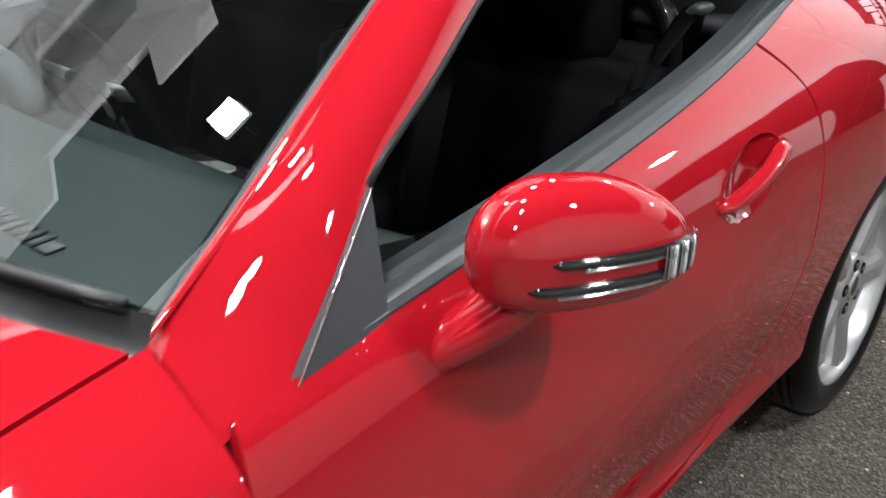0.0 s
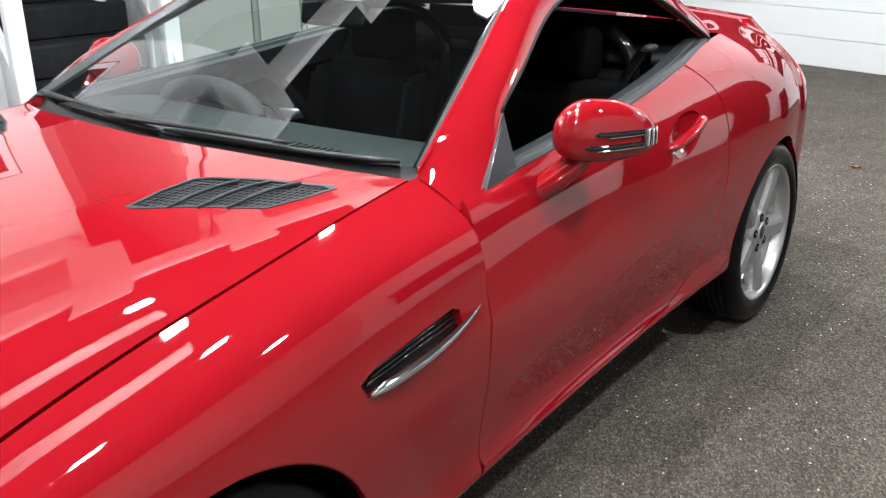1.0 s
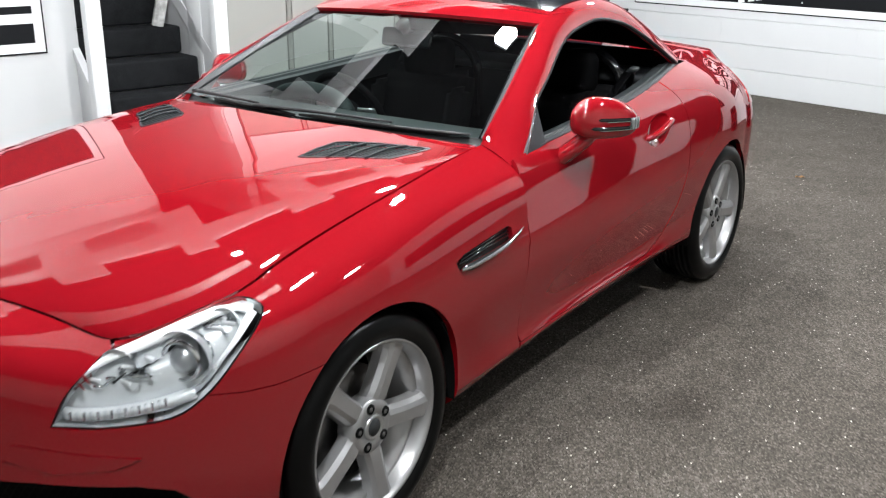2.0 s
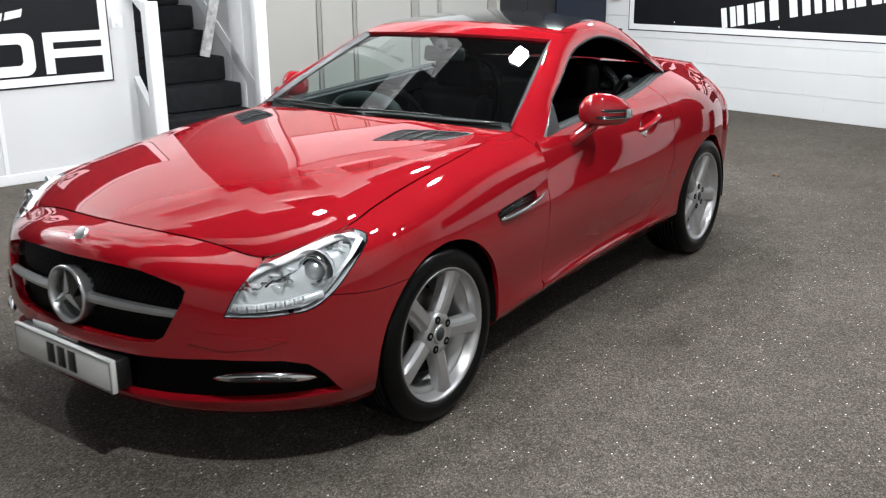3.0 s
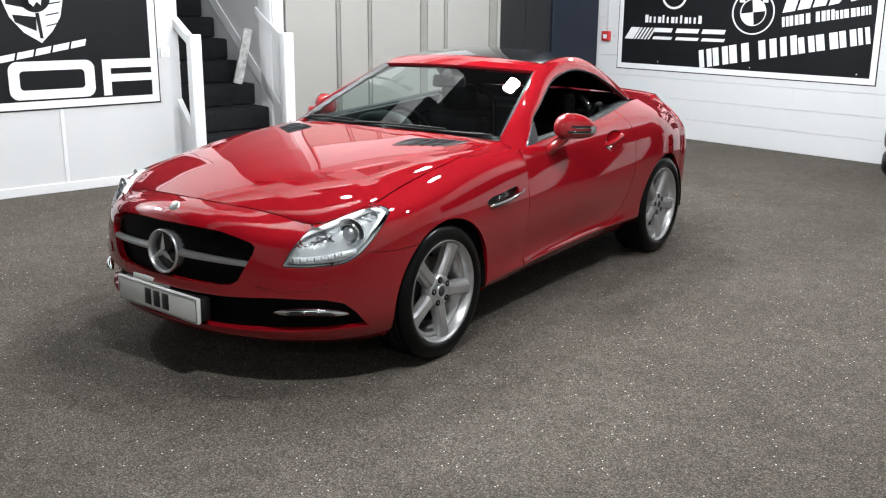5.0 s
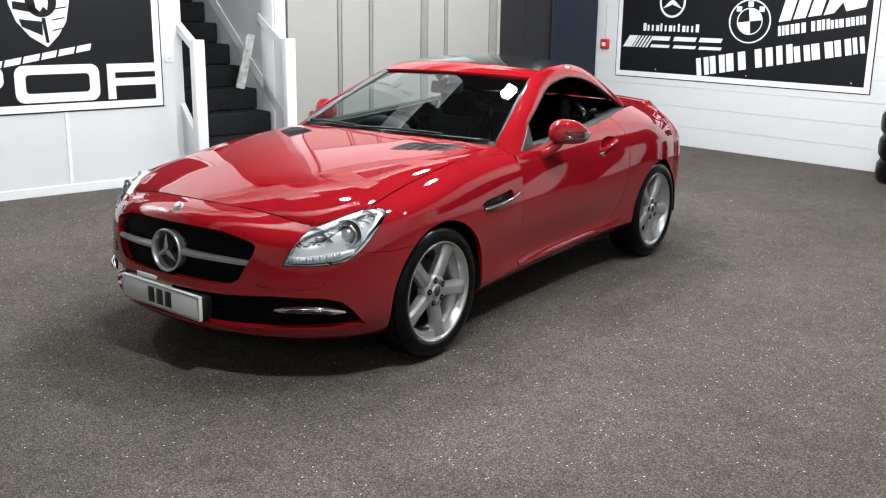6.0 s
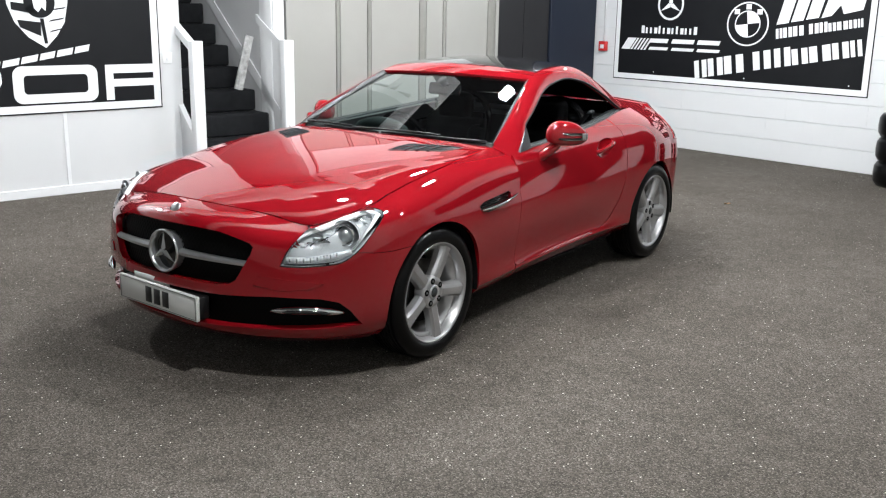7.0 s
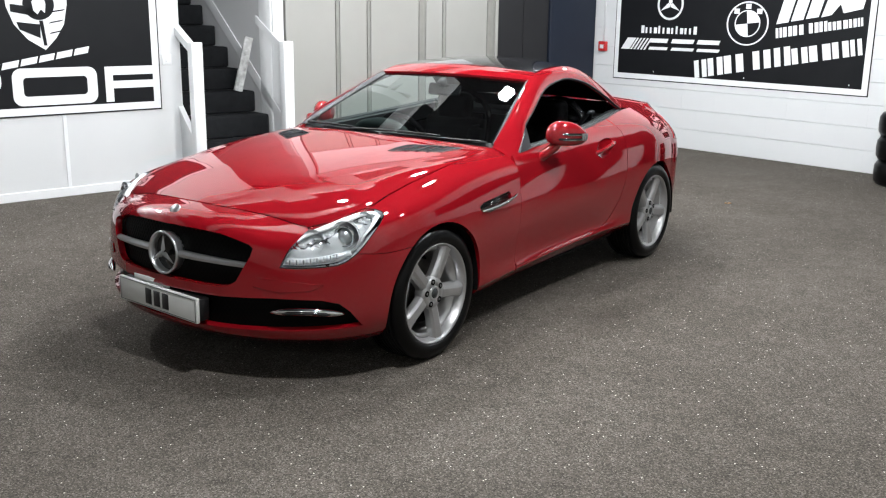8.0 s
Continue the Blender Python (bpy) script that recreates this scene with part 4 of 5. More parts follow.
    # daytime lamp in the intake
    fog = [body(-.80 + .27 * k / 12, 1.94 + .08 * math.sin(math.pi * k / 12), False, -.004) for k in range(13)]
    strip = part("daytime_lamp", sweep([(p.x * side, p.y, p.z) for p in fog], [.004, .010, .014, .016, .017, .017, .017, .017, .017, .016, .014, .010, .004], 10, flat=1.1), CHROME, car, "slim chrome daytime running lamp")
    core = [body(-.755 + .17 * k / 10, 1.95 + .05 * math.sin(math.pi * k / 10), False, .008) for k in range(11)]
    part("lamp_lens", sweep([(p.x * side, p.y, p.z) for p in core], [.004] + [.0095] * 9 + [.004], 8, flat=1.0), GLOSS_BLACK, strip)

# grille: dark mesh, silver bars, ring and rays
bm = trim(flat_grid(-1.2, -.84, 24, 2.5, 4.5, 16), GRILLE, "in")
grille = part("grille", lay(bm, lambda s, h: body(s, h, False, -0.050), both=True), UNDER, car, "black mesh grille with a silver bar")
for cells, poly, name in (((-1.2, -.84, 2.5, 4.5), GRILLE, "grille_mesh"), ((-1.2, -.44, 1.1, 2.5), INTAKE, "intake_mesh")):
    a0, a1, b0, b1 = cells
    lines = []
    n = int((a1 - a0) / .0165)
    for k in range(-n, 2 * n):
        a = a0 + k * .0165
        lines.append((a, b0, a + (b1 - b0) * .075, b1, .0022, 0))
        lines.append((a, b0, a - (b1 - b0) * .075, b1, .0022, 0))
    bm = ribbon_bars(shrunk(poly, 1.0), lines, .002)
    part(name, lay(bm, lambda s, h: body(s, h, False, -0.036), both=True), MESH_BLACK, grille if name == "grille_mesh" else car)
bm = trim(flat_grid(-1.2, -.44, 40, 1.1, 2.5, 10), INTAKE, "in")
part("intake_backing", lay(bm, lambda s, h: body(s, h, False, -0.050), both=True), UNDER, car)
for side in (1, -1):
    pts = [body(-1.2 + .315 * k / 10, 3.36 + .03 * k / 10, False, -.012) for k in range(2, 11)]
    bm = bmesh.new()
    rows = []
    for k, p in enumerate(pts):
        tall = .0185 - .006 * k / 8
        rows.append([bm.verts.new((p.x * side, p.y + dy, p.z + dz)) for dy, dz in ((.012, tall), (-.004, tall * .9), (-.012, tall * .2), (-.009, -tall * .55), (.012, -tall))])
    for q, w in zip(rows, rows[1:]):
        for i in range(5):
            bm.faces.new((q[i], q[(i + 1) % 5], w[(i + 1) % 5], w[i]))
    bm.faces.new(rows[-1])
    bmesh.ops.recalc_face_normals(bm, faces=bm.faces)
    part("grille_bar", bm, SATIN, grille, "satin silver bar", smooth=False)
face = aim((0, -.853, .547), (0, -1, .06))
part("emblem_ring", turned(lathe([(-.045, .088), (-.004, .097), (.006, .096), (.008, .091), (.004, .086), (-.02, .083), (-.045, .083)], 56), face), SATIN, grille, "silver ring emblem")
bm = bmesh.new()
for k in range(3):
    a = math.pi / 2 + 2 * math.pi * k / 3
    tip, l, r = (.086, a), (.021, a + .75), (.021, a - .75)
    q = [(.0, 0, 0)] + [(.0, rr * math.cos(t), rr * math.sin(t)) for rr, t in (tip, l, r)]
    v = [bm.verts.new((.002, q[i][1], q[i][2])) for i in (1, 2, 3)]
    o, top = bm.verts.new((.0, 0, 0)), bm.verts.new((.012, 0, 0))
    bm.faces.new((top, v[0], v[1]))
    bm.faces.new((top, v[2], v[0]))
    bm.faces.new((o, v[1], v[0]))
    bm.faces.new((o, v[0], v[2]))
bmesh.ops.remove_doubles(bm, verts=bm.verts, dist=.0003)
bmesh.ops.recalc_face_normals(bm, faces=bm.faces)
part("emblem_rays", turned(bm, face), SATIN, grille, smooth=False)
part("emblem_back", turned(lathe([(-.03, .084), (-.028, 0)], 40), face), GLOSS_BLACK, grille)
part("bonnet_badge", turned(lathe([(-.004, .027), (.003, .026), (.005, .021), (.005, 0)], 32), aim((0.0, -.778, .731), (0, -.75, .66))), SATIN, car, "small round silver badge")

plate = part("number_plate", box(-.275, .275, -.018, .0, -.0565, .0565, .004, 2), PLATE, car, "white number plate on a dark holder")
part("plate_holder", box(-.272, .272, .0005, .055, -.052, .050, .004, 1), BLACK_PLASTIC, plate)
for a0, a1, b0, b1 in ((-.265, .265, .0485, .0505), (-.265, .265, -.0505, -.0485), (-.267, -.265, -.0505, .0505), (.265, .267, -.0505, .0505)):
    part("plate_border", box(a0, a1, -.0195, -.0182, b0, b1), INK, plate)
for k in range(3):
    part("plate_bar", box(-.080 + .06 * k, -.036 + .06 * k, -.0200, -.0182, -.036, .036, .0006, 1), INK, plate, "black bar")
plate.matrix_local = Matrix.Translation((-.018, -.872, .338)) @ Matrix.Rotation(radians(1.2), 4, "Y") @ Matrix.Rotation(radians(-1.5), 4, "Z")
part("plate_behind", box(-.215, .03, -.858, -.853, .385, .418, .002, 1), PLATE, car)

# bonnet vents, cowl and wipers
def on_bonnet(lift):
    def place(a, t):
        p = bonnet(a, t)
        p.z += lift
        return p
    return place


for side in (1, -1):
    bm = trim(flat_grid(.42, .94, 20, .68, 1.0, 16), VENT_POLY, "in")
    vent = part("bonnet_vent", lay(bm, on_bonnet(-.016), side), UNDER, car, "grey mesh bonnet vent with three fins")
    bm = trim(flat_grid(.42, .94, 20, .68, 1.0, 16), VENT_POLY, "in")
    trim(bm, shrunk(VENT_POLY, .94, .90), "out")
    part("vent_frame", lay(bm, on_bonnet(.0015), side, lip=.01), VENT_GREY, vent)
    lines = [(.40 + .016 * k, .70, .50 + .016 * k, 1.0, .0019, 0) for k in range(-6, 38)]
    lines += [(.42, .70 + .0105 * k, .94, .758 + .0105 * k, 0, .0015) for k in range(-8, 28)]
    bm = ribbon_bars(VENT_POLY, lines, .002)
    part("vent_mesh", lay(bm, on_bonnet(-.001), side), VENT_GREY, vent)
    for k in range(3):
        f, blade = .27 + .24 * k, []
        for j in range(8):
            q = j / 7
            x, y = .372 + .195 * f + (.004 + .025 * f) * q, .295 + .128 * f + (.165 + .01 * f) * q
            p = bonnet(*on_sheet(x, y))
            p.z += .006 * math.sin(math.pi * q) + .001
            blade.append((p.x * side, p.y, p.z))
        part("vent_fin", sweep(blade, .0036, 6), VENT_GREY, vent)
bm = flat_grid(0, 1, 30, 0, 1, 6)


def scuttle(a, t):
    p, q = cowl(a), screen(a * .99, .015)
    r = Vector(p).lerp(q, t)
    r.y -= .012 * (1 - t)
    r.z -= .022 * math.sin(math.pi * min(1, t * .8 + .12)) + .004
    return r


part("scuttle_panel", lay(bm, scuttle, both=True, lip=.02), BLACK_PLASTIC, car, "black plastic panel under the windscreen")
# wipers lie along the foot of the screen, pivots towards the driver's side
for a0, a1, t0, t1, lift in ((-.90, -.02, .006, .002, .006), (-.30, .93, .002, .004, .006)):
    def on_screen(q, up=0.0):
        a = a0 + (a1 - a0) * q
        p = screen(abs(a), t0 + (t1 - t0) * q + .012 * math.sin(math.pi * q))
        return Vector((math.copysign(p.x, a), p.y - .3 * (lift + up), p.z + lift + up))
    blade = [on_screen(q / 12) for q in range(3, 13)]
    wiper = part("wiper", sweep(blade, [.006] + [.010] * 8 + [.006], 8, flat=.7), BLACK_PLASTIC, car, "black flat wiper blade and arm")
    arm = [on_screen(q / 10, .012 + .006 * math.sin(q / 10 * math.pi)) for q in range(0, 8)]
    part("wiper_arm", sweep(arm, [.013, .012, .011, .009, .008, .008, .007, .006], 8, flat=.6), BLACK_PLASTIC, wiper)
    part("wiper_rubber", sweep([(p[0], p[1] - .002, p[2] - .010) for p in blade], .0035, 6), RUBBER, wiper)
# screen seals
for side in (1, -1):
    def reveal(w, t):
        """The step between the sunk glass and the pillar."""
        p = screen(.976, t).lerp(lerp3(UPPER, .47 * t), w)
        return p + Vector((.004, -.003, .006)) * math.sin(math.pi * w)
    split = .45 if side > 0 else 1.0
    part("screen_seal", lay(flat_grid(0, split, 6, 0, 1, 24), reveal, side, lip=.006), SEAL_GREY, car, "grey strip beside the windscreen")
    if side > 0:
        part("pillar_return", lay(flat_grid(split, 1.0, 4, 0, 1, 24), reveal, side), RED, car)
    bm = flat_grid(.962, .985, 3, .0, .985, 18)
    part("screen_border", lay(bm, lambda a, t: screen(a, t) + Vector((0, .004, -.004)), side), GLOSS_BLACK, car)

# ---- sides: belt trim, mirror triangle, mirrors, handles
BELT_LINE = [(dx, dz) for dx, dz in ((.002, -.012), (.000, .003), (-.008, .009), (-.022, .008), (-.025, .001), (-.032, .001), (-.036, .008), (-.052, .007), (-.058, -.002), (-.085, -.006), (-.088, -.10))]
for side in (1, -1):
    bm = bmesh.new()
    rows = []
    for k in range(31):
        s = .905 + (2.26 - .905) * k / 30
        p = body(s, 6.0, True)
        rows.append([bm.verts.new((side * (p.x + dx), p.y, p.z + dz)) for dx, dz in BELT_LINE])
    for q, w in zip(rows, rows[1:]):
        for i in range(len(BELT_LINE) - 1):
            bm.faces.new((q[i], w[i], w[i + 1], q[i + 1]))
    bmesh.ops.recalc_face_normals(bm, faces=bm.faces)
    part("belt_trim", bm, GREY_TRIM, car, "grey window seal along the door top", smooth=False)
    tri = [(.812, .812, .879), (.808, .940, .886), (.739, .989, .997)]
    bm = bmesh.new()
    lo = [bm.verts.new((side * x, y, z)) for x, y, z in tri]
    hi = [bm.verts.new((side * (x - .03), y, z)) for x, y, z in tri]
    bm.faces.new(lo)
    bm.faces.new(hi[::-1])
    for i in range(3):
        bm.faces.new((lo[i], lo[(i + 1) % 3], hi[(i + 1) % 3], hi[i]))
    bmesh.ops.recalc_face_normals(bm, faces=bm.faces)
    bmesh.ops.bevel(bm, geom=bm.edges[:], offset=.0012, segments=1, affect="EDGES")
    triangle = part("mirror_triangle", bm, GREY_PLASTIC, car, "slate grey plastic corner panel", smooth=False)
    part("bright_edge", sweep([(side * (x + .001), y - .001, z) for x, y, z in (tri[0], tri[2])], .0016, 6), CHROME, triangle, "thin bright edging")
    pts = [lower_edge(k / 30) for k in range(6, 31)]
    part("window_seal", sweep([(side * (p.x - .006), p.y, p.z - .002) for p in pts], .008, 6), BLACK_PLASTIC, car)
    # door mirror
    m = Matrix.Translation((.934, 1.083, .962) if side > 0 else (-.885, 1.16, .950)) @ Matrix.Rotation(side * 1.10, 4, "Z")

    def shell(x, y, z, out=0.0):
        """The mirror head: tall near the door, falling outwards, with a flat belly."""
        tall = .080 * (1 - .27 * max(0.0, x + .3)) if z > 0 else .058
        up = math.copysign(tall * abs(z)**(.92 if z > 0 else .56), z)
        p = Vector((.122 * math.copysign(abs(x)**.80, x), .058 * math.copysign(abs(y)**.85, y), up - .006 * x - .004))
        p += Vector((x / .122, y / .058, z / .07)).normalized() * out
        return m @ Vector((side * p.x, p.y, p.z))

    def front(x, z, out):
        return shell(x, -math.sqrt(max(0.0, 1 - x * x - z * z)), z, out)
    bm = bmesh.new()
    bmesh.ops.create_uvsphere(bm, u_segments=48, v_segments=32, radius=1)
    for v in bm.verts:
        v.co = shell(v.co.x * side, v.co.y, v.co.z)
    mirror = part("door_mirror", bm, RED, car, "red door mirror with a clear indicator strip")
    foot = [(.765, .985, .790), (.815, 1.0, .828), (.858, 1.022, .866), (.888, 1.048, .898), (.905, 1.068, .932)]
    part("mirror_stalk", sweep([(side * x, y, z) for x, y, z in foot], [.052, .048, .044, .041, .038], 20, flat=.62), RED, mirror)
    for z0, x0, thick in ((.115, -.42, .0062), (-.11, -.62, .0066)):
        pts = [front(x0 + (.90 - x0) * k / 16, z0, -.0015) for k in range(17)]
        part("indicator_strip", sweep(pts, [.0015] + [thick] * 15 + [.003], 8), GLOSS_BLACK, mirror, "dark indicator strip")
        part("indicator_edge", sweep([front(x0 + .25 + (.88 - x0 - .25) * k / 12, z0 - .075, .0030) for k in range(13)], .0014, 6), CHROME, mirror)
    bm = flat_grid(.42, .97, 18, 0, 1, 8)

    def lens(u, q):
        lim = math.sqrt(1 - u * u) * .93
        return front(u, max(-lim, min(lim, .17 - .34 * q)), .0052)
    part("indicator_cap", lay(bm, lens, 1), SATIN, mirror, "clear ribbed lens of the indicator")
    for k in range(11):
        u = .44 + .05 * k
        part("lens_rib", sweep([lens(u, q / 8) + (lens(u, q / 8) - m.translation).normalized() * .0008 for q in range(9)], .0012, 5), (GLOSS_BLACK, CHROME, REFLECTOR)[k % 3], mirror)
    # handle in its cup
    bm = trim(flat_grid(1.58, 1.82, 20, 4.0, 5.2, 14), HANDLE_CUP, "in")

    def cup(s, h):
        a = (s - 1.70) / .105
        b = (h - 4.60 - .9 * (s - 1.70)) / .40
        return body(s, h, True, -.030 * max(0.0, 1 - a * a - b * b)**.6)
    part("handle_cup", lay(bm, cup, side), RED, car)
    bar = [body(1.585 + .235 * k / 12, 4.49 + .215 * k / 12, True, -.004 + .020 * math.sin(math.pi * k / 12)**.6) for k in range(13)]
    part("door_handle", sweep([(side * p.x, p.y, p.z) for p in bar], [.009] + [.0155] * 11 + [.009], 12, flat=.8), RED, car)
    lampy = [(2.80, 4.1), (2.88, 4.9), (3.02, 5.3), (3.35, 5.2), (3.45, 4.3), (3.1, 3.9)]
    bm = trim(flat_grid(2.75, 3.5, 20, 3.8, 5.5, 14), lampy, "in")
    part("tail_light", lay(bm, lambda s, h: body(s, h, True, .004), side, lip=.006), mat("tail_red", (.30, .01, .012), .12, coat=1.0), car, "red tail light lens")

# ---- cabin
part("rear_trim", box(-.52, .52, 2.372, 2.398, .92, 1.022, .006, 2), LEATHER, car, "black trim under the rear window")
bm = flat_grid(0, 1, 22, 0, 1, 16)


def dash(a, t):
    y = .78 - .10 * (1 - a * a) + .42 * t
    z = .915 - .055 * t**2 - .02 * a * a - (.30 * max(0, (t - .82) / .18)**1.6)
    return Vector((a * .66, y + .02, z))


dashboard = part("dashboard", lay(bm, dash, both=True, lip=.03), DASH, car, "dark soft-touch dashboard top")
part("demister_grille", box(-.45, .45, .775, .80, .905, .909, .001, 1), BLACK_PLASTIC, dashboard)
for k in range(44):
    part("demister_slat", box(-.44 + .02 * k, -.433 + .02 * k, .772, .803, .9095, .9125), GREY_PLASTIC, dashboard)
hood = [(-.36 + .19 * math.cos(math.pi * k / 14), 1.10, .845 + .075 * math.sin(math.pi * k / 14)) for k in range(15)]
part("instrument_hood", sweep(hood, .035, 10), DASH, dashboard)
part("fascia", box(-.64, .64, 1.14, 1.24, .45, .80, .04, 3), DASH, dashboard)
part("centre_stack", box(-.13, .13, 1.10, 1.36, .38, .74, .03, 3), GLOSS_BLACK, dashboard)
rimpts = [(.185 * math.cos(2 * math.pi * k / 40), 0, .185 * math.sin(2 * math.pi * k / 40)) for k in range(40)]
tilt = Matrix.Translation((-.36, 1.33, .79)) @ Matrix.Rotation(radians(24), 4, "X")
wheel_in = part("steering_wheel", turned(sweep(rimpts, .016, 10, closed=True, up=(0, 1, 0)), tilt), LEATHER, car, "black leather steering wheel")
for a in (0.2, math.pi - .2, -math.pi / 2):
    part("wheel_arm", turned(sweep([(0, .01, 0), (.18 * math.cos(a), 0, .18 * math.sin(a))], [.03, .014], 8, flat=.4, up=(0, 1, 0)), tilt), SATIN, wheel_in)
part("horn_pad", turned(lathe([(-.02, .07), (.02, .062), (.03, .03), (.032, 0)], 28), tilt @ Matrix.Rotation(radians(90), 4, "Z")), LEATHER, wheel_in)


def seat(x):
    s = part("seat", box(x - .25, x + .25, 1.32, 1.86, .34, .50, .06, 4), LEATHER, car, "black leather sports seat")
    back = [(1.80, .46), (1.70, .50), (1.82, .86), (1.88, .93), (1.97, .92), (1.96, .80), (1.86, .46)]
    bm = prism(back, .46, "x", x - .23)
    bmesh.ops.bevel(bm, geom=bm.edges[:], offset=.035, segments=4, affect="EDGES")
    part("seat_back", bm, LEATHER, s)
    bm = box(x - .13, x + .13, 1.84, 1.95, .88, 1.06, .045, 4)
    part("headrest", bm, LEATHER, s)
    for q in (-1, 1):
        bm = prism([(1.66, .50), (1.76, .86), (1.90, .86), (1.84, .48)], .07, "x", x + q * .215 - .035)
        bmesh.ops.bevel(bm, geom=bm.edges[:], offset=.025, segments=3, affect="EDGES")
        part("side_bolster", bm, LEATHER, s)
    return s


for x in (.36, -.36):
    seat(x)
    hoop = [(x + .186 * math.cos(math.pi * k / 16), 2.02, .90 + .15 * math.sin(math.pi * k / 16)) for k in range(17)]
    bar = part("roll_hoop", sweep([(x + .186, 2.02, .70)] + hoop + [(x - .186, 2.02, .70)], .022, 10, up=(0, 1, 0)), GLOSS_BLACK, car, "glossy black roll hoop behind a seat")
    sx = 1 if x > 0 else -1
    part("belt_guide", sweep([(x + sx * .20, 2.05, .90), (x + sx * .22, 2.03, .97), (x + sx * .25, 2.0, .99)], .022, 8, flat=.5), GREY_TRIM, car)
    part("seat_belt", sweep([(x + sx * .22, 2.02, .98), (x + sx * .20, 1.93, .90), (x + sx * .10, 1.74, .62)], .022, 6, flat=.12), LEATHER, car)
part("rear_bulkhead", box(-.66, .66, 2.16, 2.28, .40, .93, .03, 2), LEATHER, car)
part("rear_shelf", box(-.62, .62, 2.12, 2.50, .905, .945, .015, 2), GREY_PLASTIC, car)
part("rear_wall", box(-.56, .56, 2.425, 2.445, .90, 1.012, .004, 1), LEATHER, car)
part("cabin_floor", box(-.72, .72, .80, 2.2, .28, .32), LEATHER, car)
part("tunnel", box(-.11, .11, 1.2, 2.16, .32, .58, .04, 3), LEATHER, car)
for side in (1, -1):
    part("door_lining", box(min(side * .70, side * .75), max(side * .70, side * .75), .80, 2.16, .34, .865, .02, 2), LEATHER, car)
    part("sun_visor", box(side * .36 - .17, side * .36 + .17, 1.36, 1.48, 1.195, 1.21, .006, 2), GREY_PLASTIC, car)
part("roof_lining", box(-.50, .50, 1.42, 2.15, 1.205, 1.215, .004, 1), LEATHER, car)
bm = box(-.115, .115, -.02, .02, -.036, .036, .016, 4)
part("interior_mirror", turned(bm, Matrix.Translation((0, 1.265, 1.135)) @ Matrix.Rotation(radians(-12), 4, "X")), GLOSS_BLACK, car, "black interior rear-view mirror")
part("mirror_mount", sweep([(0, 1.235, 1.190), (0, 1.25, 1.175), (0, 1.265, 1.145)], [.03, .022, .012], 10), BLACK_PLASTIC, car)


# ---- wall signs
def quad(a0, a1, b0, b1, slant=0.0, rise=0.0):
    return [(a0, b0), (a1, b0 + rise), (a1 + slant, b1 + rise), (a0 + slant, b1)]


def ring(cx, cy, ro, ri, depth, material, parent, name, axis, base, label="", squash=1.0):
    bm = bmesh.new()
    n = 48
    rows = []
    for r, d in ((ro, 0), (ro, depth), (ri, depth), (ri, 0)):
        row = []
        for k in range(n):
            a, b = cx + r * math.cos(2 * math.pi * k / n), cy + r * squash * math.sin(2 * math.pi * k / n)
            c = base - d if axis == "y" else base + d
            row.append(bm.verts.new((a, c, b) if axis == "y" else (c, a, b)))
        rows.append(row)
    for q, w in zip(rows, rows[1:] + rows[:1]):
        for k in range(n):
            bm.faces.new((q[k], q[(k + 1) % n], w[(k + 1) % n], w[k]))
    bmesh.ops.recalc_face_normals(bm, faces=bm.faces)
    return part(name, bm, material, parent, label, smooth=False)


def north(outline, layer, material, parent, name, label=""):
    """Shapes on the north wall: layer counts the sheets from the wall."""
    f = WALL_V - .006 - .004 * layer
    return part(name, prism(outline, .003, "y", f - .003), material, parent, label, smooth=False)


def west(outline, layer, material, parent, name, label=""):
    f = WALL_U + .006 + .004 * layer
    return part(name, prism(outline, .003, "x", f), material, parent, label, smooth=False)


def framed(lay_on, a0, a1, b0, b1, parent):
    lay_on(quad(a0, a1, b0, b1), 0, SIGN_BLACK, parent, "board", "thin black edge")
    i, w = .012, .062
    a0, a1, b0, b1 = a0 + i, a1 - i, b0 + i, b1 - i
    for q in (quad(a0, a1, b0, b0 + w), quad(a0, a1, b1 - w, b1), quad(a0, a0 + w, b0 + w, b1 - w), quad(a1 - w, a1, b0 + w, b1 - w)):
        lay_on(q, 1, SIGN_WHITE, parent, "border", "white border strip")
    lay_on(quad(a0 + w, a1 - w, b0 + w, b1 - w), 1, SIGN_BLACK, parent, "field")


sign = thing("wall_sign", "large black sign with white emblems and bars in a white border", "sign")
framed(north, -3.83, -.51, .775, 2.35, sign)
n_face = WALL_V - .006 - .008
ring(-3.015, 1.69, .185, .160, .004, SIGN_WHITE, sign, "emblem_ring", "y", n_face, "white ring")
for k in range(3):
    a = math.pi / 2 + 2 * math.pi * k / 3
    north([(-3.015 + r * math.cos(a + d), 1.69 + r * math.sin(a + d)) for r, d in ((.158, 0), (.034, .9), (.0, 0), (.034, -.9))][::-1], 2, SIGN_WHITE, sign, "emblem_ray")
for k in range(13):                          # unreadable or brand lettering as plain bars
    a = -3.42 + .063 * k
    north(quad(a, a + (.026 if k % 3 else .044), 1.345, 1.415 if k % 4 else 1.435), 2, SIGN_WHITE, sign, "letter_bar", "white bar")
for k, (a, w) in enumerate(((-3.72, .13), (-3.575, .026), (-3.525, .026), (-3.475, .026), (-3.425, .026), (-3.375, .026))):
    north(quad(a, a + w, 1.145, 1.285, .10), 2, SIGN_WHITE, sign, "stripe")
for a, w in ((-3.30, .27), (-2.97, .31), (-2.61, .30)):
    for z0, z1 in ((1.15, 1.185), (1.235, 1.285)):
        north(quad(a, a + w, z0, z1, .02), 2, SIGN_WHITE, sign, "letter_bar", "white bar")
